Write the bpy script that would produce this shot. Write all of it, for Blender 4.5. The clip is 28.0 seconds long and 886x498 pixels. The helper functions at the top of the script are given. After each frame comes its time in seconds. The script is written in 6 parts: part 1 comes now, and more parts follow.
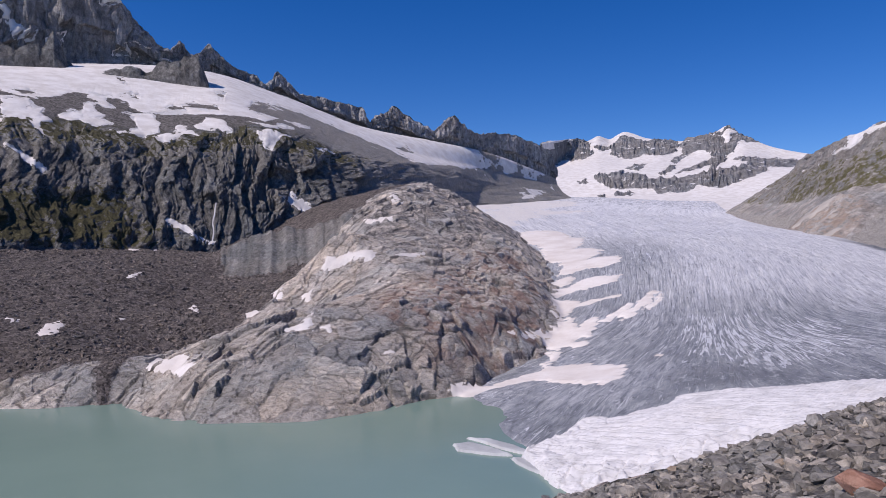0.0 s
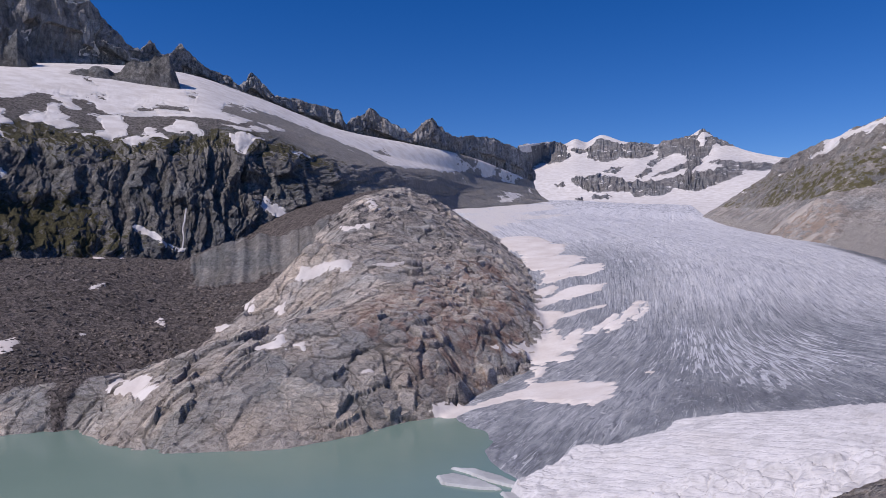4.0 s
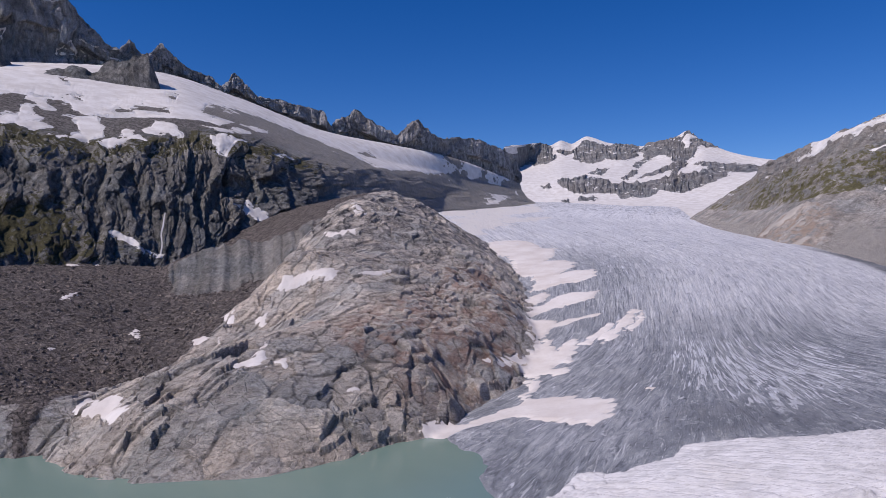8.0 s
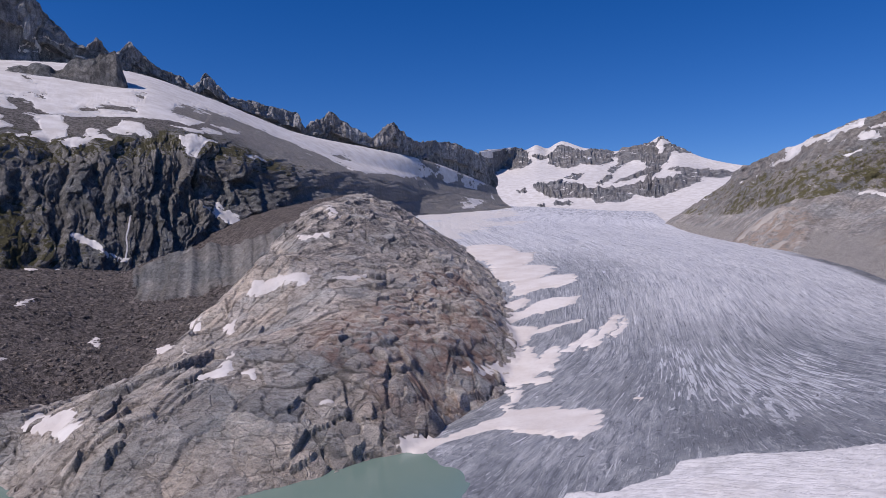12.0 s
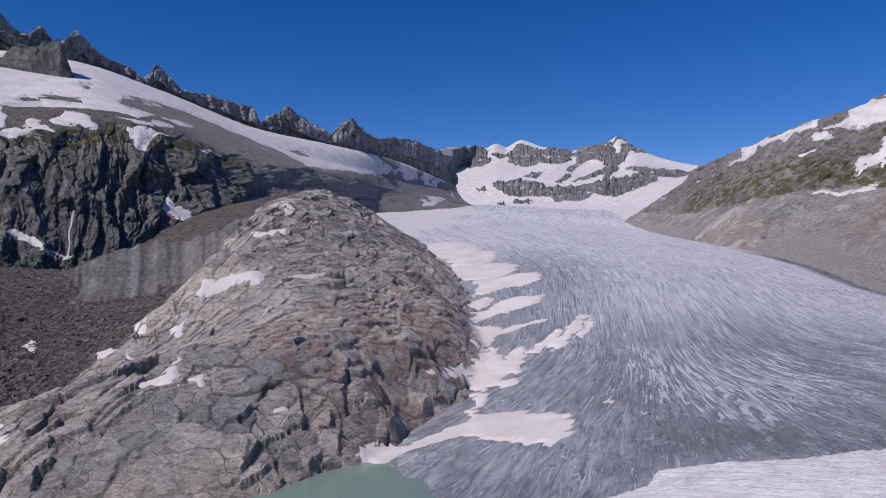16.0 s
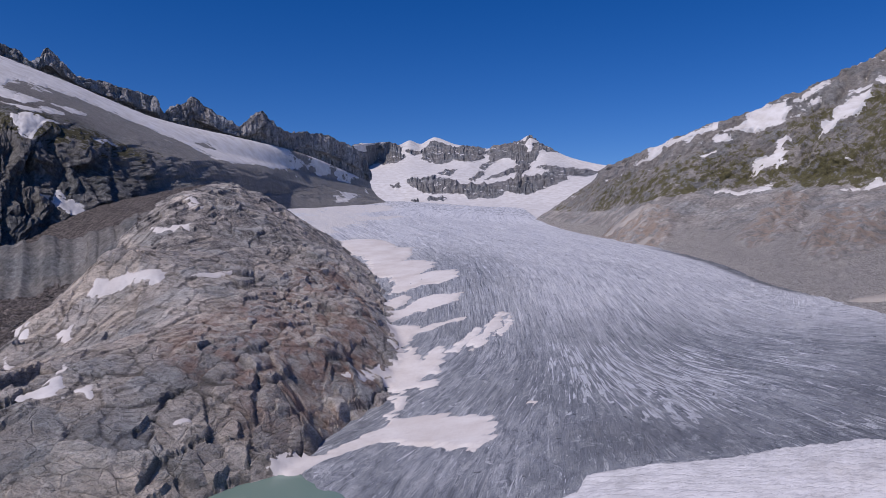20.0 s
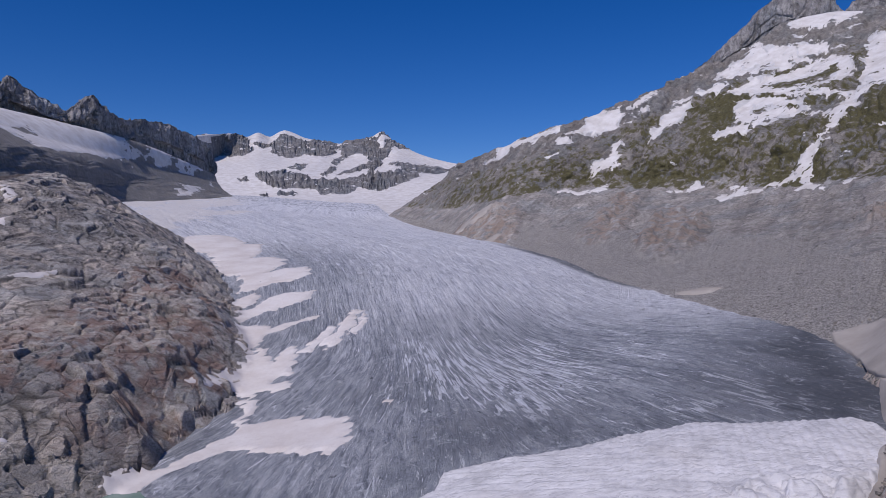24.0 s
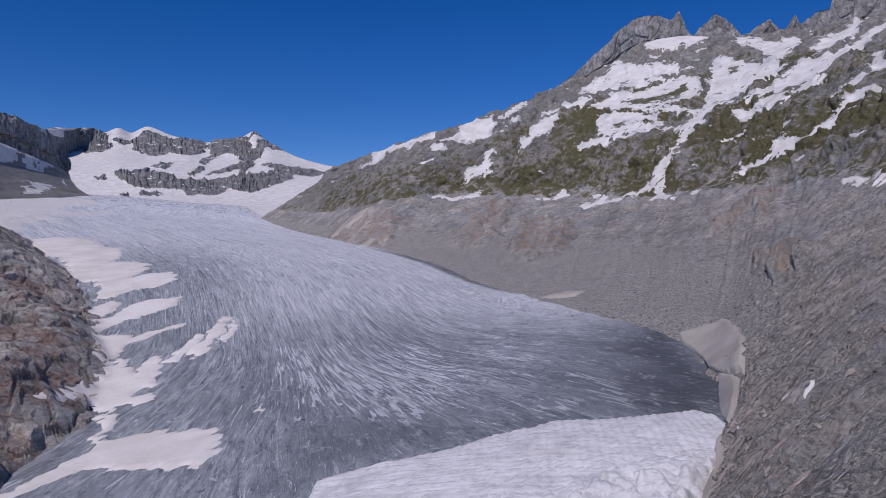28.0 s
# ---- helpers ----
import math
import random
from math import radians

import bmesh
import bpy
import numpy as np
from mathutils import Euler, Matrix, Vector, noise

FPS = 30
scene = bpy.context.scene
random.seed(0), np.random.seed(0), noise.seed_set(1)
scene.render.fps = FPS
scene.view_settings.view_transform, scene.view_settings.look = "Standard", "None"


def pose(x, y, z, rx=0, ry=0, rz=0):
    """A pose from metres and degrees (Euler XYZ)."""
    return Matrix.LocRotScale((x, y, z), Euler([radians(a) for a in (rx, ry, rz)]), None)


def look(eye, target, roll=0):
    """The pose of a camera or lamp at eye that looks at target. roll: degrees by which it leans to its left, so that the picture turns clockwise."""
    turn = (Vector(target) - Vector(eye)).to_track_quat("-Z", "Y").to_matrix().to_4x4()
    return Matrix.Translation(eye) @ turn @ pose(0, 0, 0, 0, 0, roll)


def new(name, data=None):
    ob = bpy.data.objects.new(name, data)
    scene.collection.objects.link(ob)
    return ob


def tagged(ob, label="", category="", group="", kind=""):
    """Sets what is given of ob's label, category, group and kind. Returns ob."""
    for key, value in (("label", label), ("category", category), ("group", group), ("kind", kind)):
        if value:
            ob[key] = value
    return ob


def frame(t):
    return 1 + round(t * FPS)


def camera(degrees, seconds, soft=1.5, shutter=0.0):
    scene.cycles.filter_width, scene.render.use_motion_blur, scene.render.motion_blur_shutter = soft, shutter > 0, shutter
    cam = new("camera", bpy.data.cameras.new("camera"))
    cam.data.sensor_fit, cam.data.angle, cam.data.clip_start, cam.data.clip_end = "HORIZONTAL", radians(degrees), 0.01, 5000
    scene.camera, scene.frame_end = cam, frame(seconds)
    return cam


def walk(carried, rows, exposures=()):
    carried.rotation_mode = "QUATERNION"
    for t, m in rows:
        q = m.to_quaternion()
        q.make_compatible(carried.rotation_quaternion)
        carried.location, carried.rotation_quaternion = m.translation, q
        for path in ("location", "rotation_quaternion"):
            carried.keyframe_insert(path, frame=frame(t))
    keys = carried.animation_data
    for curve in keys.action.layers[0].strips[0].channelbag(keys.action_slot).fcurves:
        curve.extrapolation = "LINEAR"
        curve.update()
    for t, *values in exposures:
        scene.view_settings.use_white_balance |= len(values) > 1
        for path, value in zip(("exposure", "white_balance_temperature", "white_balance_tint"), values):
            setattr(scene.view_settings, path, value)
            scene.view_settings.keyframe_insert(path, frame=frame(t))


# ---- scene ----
cam = camera(64.749, 28.0, soft=0.55)
PATH = [
    (0, pose(0.00, 0.00, 85.00, 90.396, 0.067, 22.615)),
    (0.5, pose(-1.33, 2.46, 85.68, 90.421, 0.091, 22.459)),
    (1, pose(-2.66, 4.93, 86.42, 90.451, 0.117, 22.293)),
    (1.5, pose(-3.99, 7.40, 87.17, 90.458, 0.126, 22.156)),
    (2, pose(-5.35, 9.85, 87.95, 90.486, 0.139, 22.006)),
    (2.5, pose(-6.68, 12.30, 88.75, 90.507, 0.134, 21.837)),
    (3, pose(-8.00, 14.72, 89.58, 90.527, 0.149, 21.409)),
    (3.5, pose(-9.30, 17.11, 90.40, 90.544, 0.161, 20.986)),
    (5.5, pose(-14.34, 26.60, 93.62, 90.598, 0.189, 20.374)),
    (6, pose(-15.60, 29.00, 94.44, 90.636, 0.190, 20.195)),
    (6.5, pose(-16.86, 31.40, 95.24, 90.645, 0.207, 19.996)),
    (7, pose(-18.07, 33.80, 95.93, 90.669, 0.218, 19.831)),
    (7.5, pose(-19.26, 36.12, 96.38, 90.645, 0.265, 19.669)),
    (8, pose(-20.44, 38.38, 96.60, 90.632, 0.297, 19.520)),
    (8.5, pose(-21.61, 40.57, 96.67, 90.602, 0.276, 19.363)),
    (9, pose(-22.77, 42.76, 96.63, 90.610, 0.282, 19.150)),
    (9.5, pose(-23.90, 44.99, 96.51, 90.626, 0.284, 18.970)),
    (10, pose(-24.98, 47.28, 96.37, 90.560, 0.304, 18.790)),
    (10.5, pose(-25.99, 49.69, 96.37, 91.056, 0.277, 18.326)),
    (11, pose(-27.01, 52.07, 96.39, 91.024, 0.312, 18.006)),
    (11.5, pose(-28.05, 54.33, 96.38, 90.999, 0.279, 17.790)),
    (12, pose(-29.05, 56.50, 96.38, 90.983, 0.263, 17.474)),
    (12.5, pose(-30.05, 58.66, 96.37, 90.959, 0.231, 17.064)),
    (14.5, pose(-33.98, 67.53, 96.46, 90.869, 0.177, 15.577)),
    (15, pose(-34.92, 69.84, 96.40, 90.843, 0.177, 15.156)),
    (15.5, pose(-35.84, 72.22, 96.32, 90.840, 0.197, 14.644)),
    (16, pose(-36.78, 74.59, 96.24, 90.831, 0.217, 14.110)),
    (16.5, pose(-37.74, 76.95, 96.17, 90.817, 0.222, 13.553)),
    (17, pose(-38.65, 79.32, 96.09, 90.813, 0.220, 12.998)),
    (17.5, pose(-39.53, 81.68, 96.01, 90.804, 0.229, 12.515)),
    (18, pose(-40.37, 83.96, 95.93, 90.810, 0.266, 11.698)),
    (18.5, pose(-41.15, 86.07, 95.83, 90.801, 0.301, 10.597)),
    (19, pose(-41.91, 87.97, 95.83, 90.798, 0.301, 9.441)),
    (19.5, pose(-42.60, 89.61, 95.94, 90.706, 0.291, 8.303)),
    (20, pose(-43.15, 90.98, 96.11, 90.562, 0.302, 7.013)),
    (20.5, pose(-43.57, 92.01, 96.27, 90.422, 0.285, 5.651)),
    (22.5, pose(-44.60, 94.91, 96.75, 90.192, 0.325, 0.694)),
    (23, pose(-44.80, 95.37, 96.81, 90.156, 0.322, -1.475)),
    (23.5, pose(-44.95, 95.65, 96.87, 90.143, 0.330, -3.499)),
    (24, pose(-45.06, 95.81, 96.98, 90.167, 0.347, -5.085)),
    (24.5, pose(-45.13, 95.84, 97.10, 90.210, 0.333, -6.417)),
    (25, pose(-45.23, 95.66, 97.20, 90.233, 0.308, -7.894)),
    (25.5, pose(-45.33, 95.31, 97.29, 90.273, 0.297, -9.372)),
    (26, pose(-45.42, 94.83, 97.40, 90.304, 0.280, -10.775)),
    (26.5, pose(-45.46, 94.28, 97.59, 90.339, 0.247, -12.000)),
    (27, pose(-45.46, 93.70, 97.83, 90.358, 0.222, -13.091)),
    (27.5, pose(-45.39, 93.09, 98.08, 90.383, 0.200, -14.183)),
    (28, pose(-45.28, 92.48, 98.35, 90.411, 0.178, -15.263)),
]
walk(cam, PATH, [(0, 0.05, 6750, 19), (3, -0.13, 6700, 19), (8, -0.14, 6700, 19), (20, -0.34, 6450, 19), (23, -0.43, 6350, 19), (28, -0.44, 6300, 19)])

# ---- daylight ----
SUN_TO = Vector((-0.39, -0.53, 0.75)).normalized()
sun = new("sun", bpy.data.lights.new("sun", "SUN"))
sun.data.energy, sun.data.angle, sun.data.color = 4.0, radians(0.53), (1.0, 0.955, 0.89)
sun.matrix_world = look(SUN_TO * 1000, (0, 0, 0))
world = bpy.data.worlds.new("sky")
scene.world = world
world.use_nodes = True
wn = world.node_tree.nodes
sky = wn.new("ShaderNodeTexSky")
sky.sky_type, sky.sun_disc = "NISHITA", False
sky.sun_elevation = math.asin(SUN_TO.z)
sky.sun_rotation = math.atan2(SUN_TO.x, SUN_TO.y)
sky.altitude, sky.air_density, sky.dust_density, sky.ozone_density = 2300, 1.0, 0.0, 4.0
deep = wn.new("ShaderNodeHueSaturation")
deep.inputs["Saturation"].default_value = 1.36
deep.inputs["Hue"].default_value = 0.513
world.node_tree.links.new(sky.outputs[0], deep.inputs["Color"])
world.node_tree.links.new(deep.outputs[0], wn["Background"].inputs[0])
wn["Background"].inputs[1].default_value = 0.11


# ---- materials ----
def shader(name, rough=0.9, spec=0.3):
    m = bpy.data.materials.new(name)
    m.use_nodes = True
    b = m.node_tree.nodes["Principled BSDF"]
    b.inputs["Roughness"].default_value, b.inputs["Specular IOR Level"].default_value = rough, spec
    return m, m.node_tree, b


def node(nt, kind, **values):
    n = nt.nodes.new("ShaderNode" + kind)
    for key, value in values.items():
        if key in n.inputs:
            n.inputs[key].default_value = value
    return n


def spot(nt, size, detail=6, rough=0.55, scale=(1, 1, 1), use=None, warp=0.0, turn=(0, 0, 0)):
    """Noise with waves of that many metres; scale stretches it."""
    mp = node(nt, "Mapping", Scale=scale, Rotation=turn)
    if use is None:
        use = node(nt, "TexCoord").outputs["Object"]
    nt.links.new(use, mp.inputs["Vector"])
    n = node(nt, "TexNoise", Scale=1 / size, Detail=detail, Roughness=rough, Distortion=warp)
    nt.links.new(mp.outputs[0], n.inputs["Vector"])
    return n.outputs["Fac"]


def blocks(nt, size, stretch=(1, 1, 1), turn=(0, 0, 0), wander=0.5, wide=0.03):
    """Rock parted by joints: 1 in the joint, and one random grey for each block. stretch: how many times longer a block is that way."""
    at = node(nt, "TexCoord").outputs["Object"]
    noise_at = node(nt, "TexNoise", Scale=0.5 / size, Detail=3.0)
    nt.links.new(at, noise_at.inputs["Vector"])
    bend = nt.nodes.new("ShaderNodeVectorMath")
    bend.operation = "MULTIPLY_ADD"
    nt.links.new(noise_at.outputs["Color"], bend.inputs[0])
    bend.inputs[1].default_value = (size * wander * 2,) * 3
    nt.links.new(at, bend.inputs[2])
    mp = node(nt, "Mapping", Scale=stretch, Rotation=turn)
    mp.vector_type = "TEXTURE"
    nt.links.new(bend.outputs[0], mp.inputs["Vector"])
    edge, own = node(nt, "TexVoronoi", Scale=1 / size, Randomness=0.85), node(nt, "TexVoronoi", Scale=1 / size, Randomness=0.85)
    edge.feature = "DISTANCE_TO_EDGE"
    one = nt.nodes.new("ShaderNodeSeparateColor")
    for n in (edge, own):
        nt.links.new(mp.outputs[0], n.inputs["Vector"])
    nt.links.new(own.outputs["Color"], one.inputs[0])
    return ramp(nt, edge.outputs["Distance"], (0.0, grey(1)), (wide, grey(0))), one.outputs[0]


def chips(nt, size, stretch=(1, 1, 1)):
    """One random grey for each small stone, and the height of the stone."""
    mp = node(nt, "Mapping", Scale=stretch)
    nt.links.new(node(nt, "TexCoord").outputs["Object"], mp.inputs["Vector"])
    n = node(nt, "TexVoronoi", Scale=1 / size)
    nt.links.new(mp.outputs[0], n.inputs["Vector"])
    one = nt.nodes.new("ShaderNodeSeparateColor")
    nt.links.new(n.outputs["Color"], one.inputs[0])
    return one.outputs[0], n.outputs["Distance"]


def ramp(nt, value, *stops):
    r = node(nt, "ValToRGB")
    e = r.color_ramp.elements
    while len(e) < len(stops):
        e.new(0.5)
    for s, (at, c) in zip(e, stops):
        s.position, s.color = at, (*c, 1) if len(c) == 3 else c
    nt.links.new(value, r.inputs[0])
    return r.outputs[0]


def grey(a):
    return (a, a, a)


def mix(nt, fac, a, b, how="MIX"):
    n = nt.nodes.new("ShaderNodeMix")
    n.data_type, n.blend_type = "RGBA", how
    for socket, value in ((0, fac), (6, a), (7, b)):
        if hasattr(value, "links"):
            nt.links.new(value, n.inputs[socket])
        else:
            n.inputs[socket].default_value = value if socket == 0 else (*value, 1)
    return n.outputs[2]


def maths(nt, how, a, b=0.0, c=0.0):
    n = nt.nodes.new("ShaderNodeMath")
    n.operation = how
    for i, v in enumerate((a, b, c)):
        if hasattr(v, "links"):
            nt.links.new(v, n.inputs[i])
        else:
            n.inputs[i].default_value = v
    return n.outputs[0]


def field(nt, name):
    n = nt.nodes.new("ShaderNodeAttribute")
    n.attribute_name = name
    return n.outputs["Fac"]


def bump(nt, b, height, strength=0.6, distance=1.0):
    n = node(nt, "Bump", Strength=strength, Distance=distance)
    nt.links.new(height, n.inputs["Height"])
    nt.links.new(n.outputs[0], b.inputs["Normal"])


def finish(nt, b, colour):
    nt.links.new(colour, b.inputs["Base Color"])


def rock_material(name, dark, mid, light, grain=6.0, joints=(1, 1, 2.2), green=None, strength=0.8, rust=None, sheet=None, plain=False, snow=False, pieces=False, stone=1.6, pale=None, loose=False, cold=None, strata=None, beds=((1.5, 1, 0.7), (0.2, 0.15, 0.5)), blocky=0.5):
    m, nt, b = shader(name, 0.92, 0.25)
    wide = spot(nt, grain * 9, 5, 0.6, joints)
    fine = spot(nt, grain, 8, 0.7, joints, warp=0.4)
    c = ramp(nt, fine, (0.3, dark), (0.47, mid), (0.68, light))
    c = mix(nt, ramp(nt, wide, (0.34, grey(0.0)), (0.62, grey(0.9))), mix(nt, 0.42, c, dark), c)
    cool = ramp(nt, spot(nt, grain * 11, 4, 0.55), (0.47, grey(0)), (0.6, grey(0.75)))
    c = mix(nt, cool, c, mix(nt, 1.0, c, (0.8, 0.88, 0.95), "MULTIPLY"))
    tiny = spot(nt, grain * 0.2, 6, 0.78)
    some = ramp(nt, spot(nt, grain * 4, 3, 0.6), (0.4, grey(0.15)), (0.56, grey(1.0)))
    seam, lot = blocks(nt, grain * 2.4, beds[0], beds[1], 0.45, 0.035)
    seam2, lot2 = blocks(nt, grain * 0.9, beds[0], beds[1], 0.5, 0.05)
    lots = maths(nt, "ADD", maths(nt, "MULTIPLY", lot, 0.6), maths(nt, "MULTIPLY", lot2, 0.4))
    seam = maths(nt, "MULTIPLY", maths(nt, "MAXIMUM", seam, maths(nt, "MULTIPLY", seam2, 0.55)), some)
    c = mix(nt, 1.0, c, ramp(nt, lots, (0.15, grey(1 - 0.42 * blocky)), (0.5, grey(1.0)), (0.85, grey(1 + 0.32 * blocky))), "MULTIPLY")
    c = mix(nt, maths(nt, "MULTIPLY", seam, 0.28), c, [v * 0.5 for v in dark])
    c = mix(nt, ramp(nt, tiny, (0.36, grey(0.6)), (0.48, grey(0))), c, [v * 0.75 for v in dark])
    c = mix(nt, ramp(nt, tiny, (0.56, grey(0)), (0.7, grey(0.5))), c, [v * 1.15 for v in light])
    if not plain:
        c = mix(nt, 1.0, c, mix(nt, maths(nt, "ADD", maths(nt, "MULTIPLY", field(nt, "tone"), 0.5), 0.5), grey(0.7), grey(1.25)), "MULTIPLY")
    if pieces and not plain:
        # joints darkened in the colour, both for dirt and for the shade inside them
        c = mix(nt, maths(nt, "MULTIPLY", field(nt, "joint"), 0.75), c, [v * 0.4 for v in dark])
    if pieces:
        own = node(nt, "ObjectInfo").outputs["Random"]
        c = mix(nt, 1.0, c, ramp(nt, own, (0.0, (0.82, 0.83, 0.85)), (0.3, (1.0, 0.98, 0.97)), (0.6, (1.12, 1.07, 1.02)), (0.8, (0.88, 0.89, 0.91)), (1.0, (1.05, 1.02, 0.99))), "MULTIPLY")
    if loose:
        isle = nt.nodes.new("ShaderNodeNewGeometry").outputs["Random Per Island"]
        c = mix(nt, 1.0, c, ramp(nt, isle, (0.0, (0.5, 0.49, 0.48)), (0.4, (0.95, 0.93, 0.91)), (0.75, (1.15, 1.1, 1.04)), (1.0, (1.5, 1.4, 1.28))), "MULTIPLY")
    if strata:
        mp = node(nt, "Mapping", Scale=(9, 2.2, 0.55), Rotation=beds[1])
        mp.vector_type = "TEXTURE"
        nt.links.new(node(nt, "TexCoord").outputs["Object"], mp.inputs["Vector"])
        bed = node(nt, "TexNoise", Scale=1.0, Detail=7.0, Roughness=0.68, Distortion=0.3)
        nt.links.new(mp.outputs[0], bed.inputs["Vector"])
        bed = bed.outputs["Fac"]
        where = 1.0 if strata is True else field(nt, strata)
        c = mix(nt, maths(nt, "MULTIPLY", where, ramp(nt, bed, (0.36, grey(0.6)), (0.43, grey(0)))), c, [v * 0.8 for v in dark])
        c = mix(nt, maths(nt, "MULTIPLY", where, ramp(nt, bed, (0.5, grey(0)), (0.62, grey(0.75)))), c, light)
        fine = maths(nt, "ADD", fine, maths(nt, "MULTIPLY", maths(nt, "MULTIPLY", bed, where), 0.9))
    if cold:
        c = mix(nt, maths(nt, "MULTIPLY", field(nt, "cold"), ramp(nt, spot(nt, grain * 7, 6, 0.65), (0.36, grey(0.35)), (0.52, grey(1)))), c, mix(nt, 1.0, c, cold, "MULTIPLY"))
    if rust:
        r = maths(nt, "MULTIPLY", ramp(nt, spot(nt, grain * 4, 6, 0.65), (0.45, grey(0)), (0.6, grey(1))), field(nt, "rust"))
        c = mix(nt, r, c, mix(nt, fine, [v * 0.5 for v in rust], [v * 1.15 for v in rust]))
    height = maths(nt, "SUBTRACT", maths(nt, "ADD", fine, maths(nt, "MULTIPLY", tiny, 0.4)), maths(nt, "MULTIPLY", seam, 0.35))
    height = maths(nt, "ADD", height, maths(nt, "MULTIPLY", lots, 0.7 * blocky))
    if sheet:
        s = maths(nt, "ADD", field(nt, "scree"), maths(nt, "MULTIPLY", maths(nt, "SUBTRACT", spot(nt, 14, 7, 0.7), 0.5), 1.3))
        shade, lump = chips(nt, stone)
        shade2, lump2 = chips(nt, stone * 0.45)
        both = maths(nt, "ADD", maths(nt, "MULTIPLY", shade, 0.5), maths(nt, "ADD", maths(nt, "MULTIPLY", shade2, 0.3), maths(nt, "MULTIPLY", spot(nt, stone * 6, 6, 0.7), 0.3)))
        stones = ramp(nt, both, (0.22, [v * 0.42 for v in sheet]), (0.52, sheet), (0.82, [v * 1.75 for v in sheet]))
        cover = ramp(nt, s, (0.42, grey(0)), (0.58, grey(1)))
        c = mix(nt, cover, c, stones)
        height = maths(nt, "ADD", height, maths(nt, "MULTIPLY", cover, maths(nt, "SUBTRACT", maths(nt, "MULTIPLY", shade, 0.4), maths(nt, "MULTIPLY", lump2, 0.15))))
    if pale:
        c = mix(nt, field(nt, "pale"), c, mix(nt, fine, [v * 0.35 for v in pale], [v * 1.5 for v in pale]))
    if green:
        g = maths(nt, "ADD", field(nt, "green"), maths(nt, "MULTIPLY", maths(nt, "SUBTRACT", spot(nt, 16, 9, 0.76), 0.5), 2.2))
        turf = ramp(nt, spot(nt, 4, 8, 0.75), (0.32, [v * 0.3 for v in green]), (0.5, green), (0.68, [v * 1.6 for v in green]))
        c = mix(nt, ramp(nt, g, (0.5, grey(0)), (0.62, grey(0.95))), c, turf)
    if snow:
        w = maths(nt, "ADD", field(nt, "snow"), maths(nt, "MULTIPLY", maths(nt, "SUBTRACT", spot(nt, 50, 10, 0.6, (1, 1, 1.8)), 0.5), 3.6))
        c = mix(nt, ramp(nt, w, (0.5, grey(0)), (0.54, grey(1))), c, ramp(nt, spot(nt, 9, 6, 0.7), (0.3, (0.58, 0.56, 0.55)), (0.5, (0.72, 0.71, 0.71))))
    finish(nt, b, c)
    bump(nt, b, height, strength, grain * 0.6)
    return m


def snow_material(name, clean, dirty):
    m, nt, b = shader(name, 0.75, 0.3)
    c = ramp(nt, spot(nt, 25, 7, 0.6), (0.36, dirty), (0.62, clean))
    c = mix(nt, ramp(nt, spot(nt, 3.0, 7, 0.7), (0.3, grey(0.3)), (0.46, grey(0))), c, [v * 0.72 for v in dirty])
    finish(nt, b, c)
    bump(nt, b, spot(nt, 4, 6, 0.6), 0.35, 0.8)
    return m


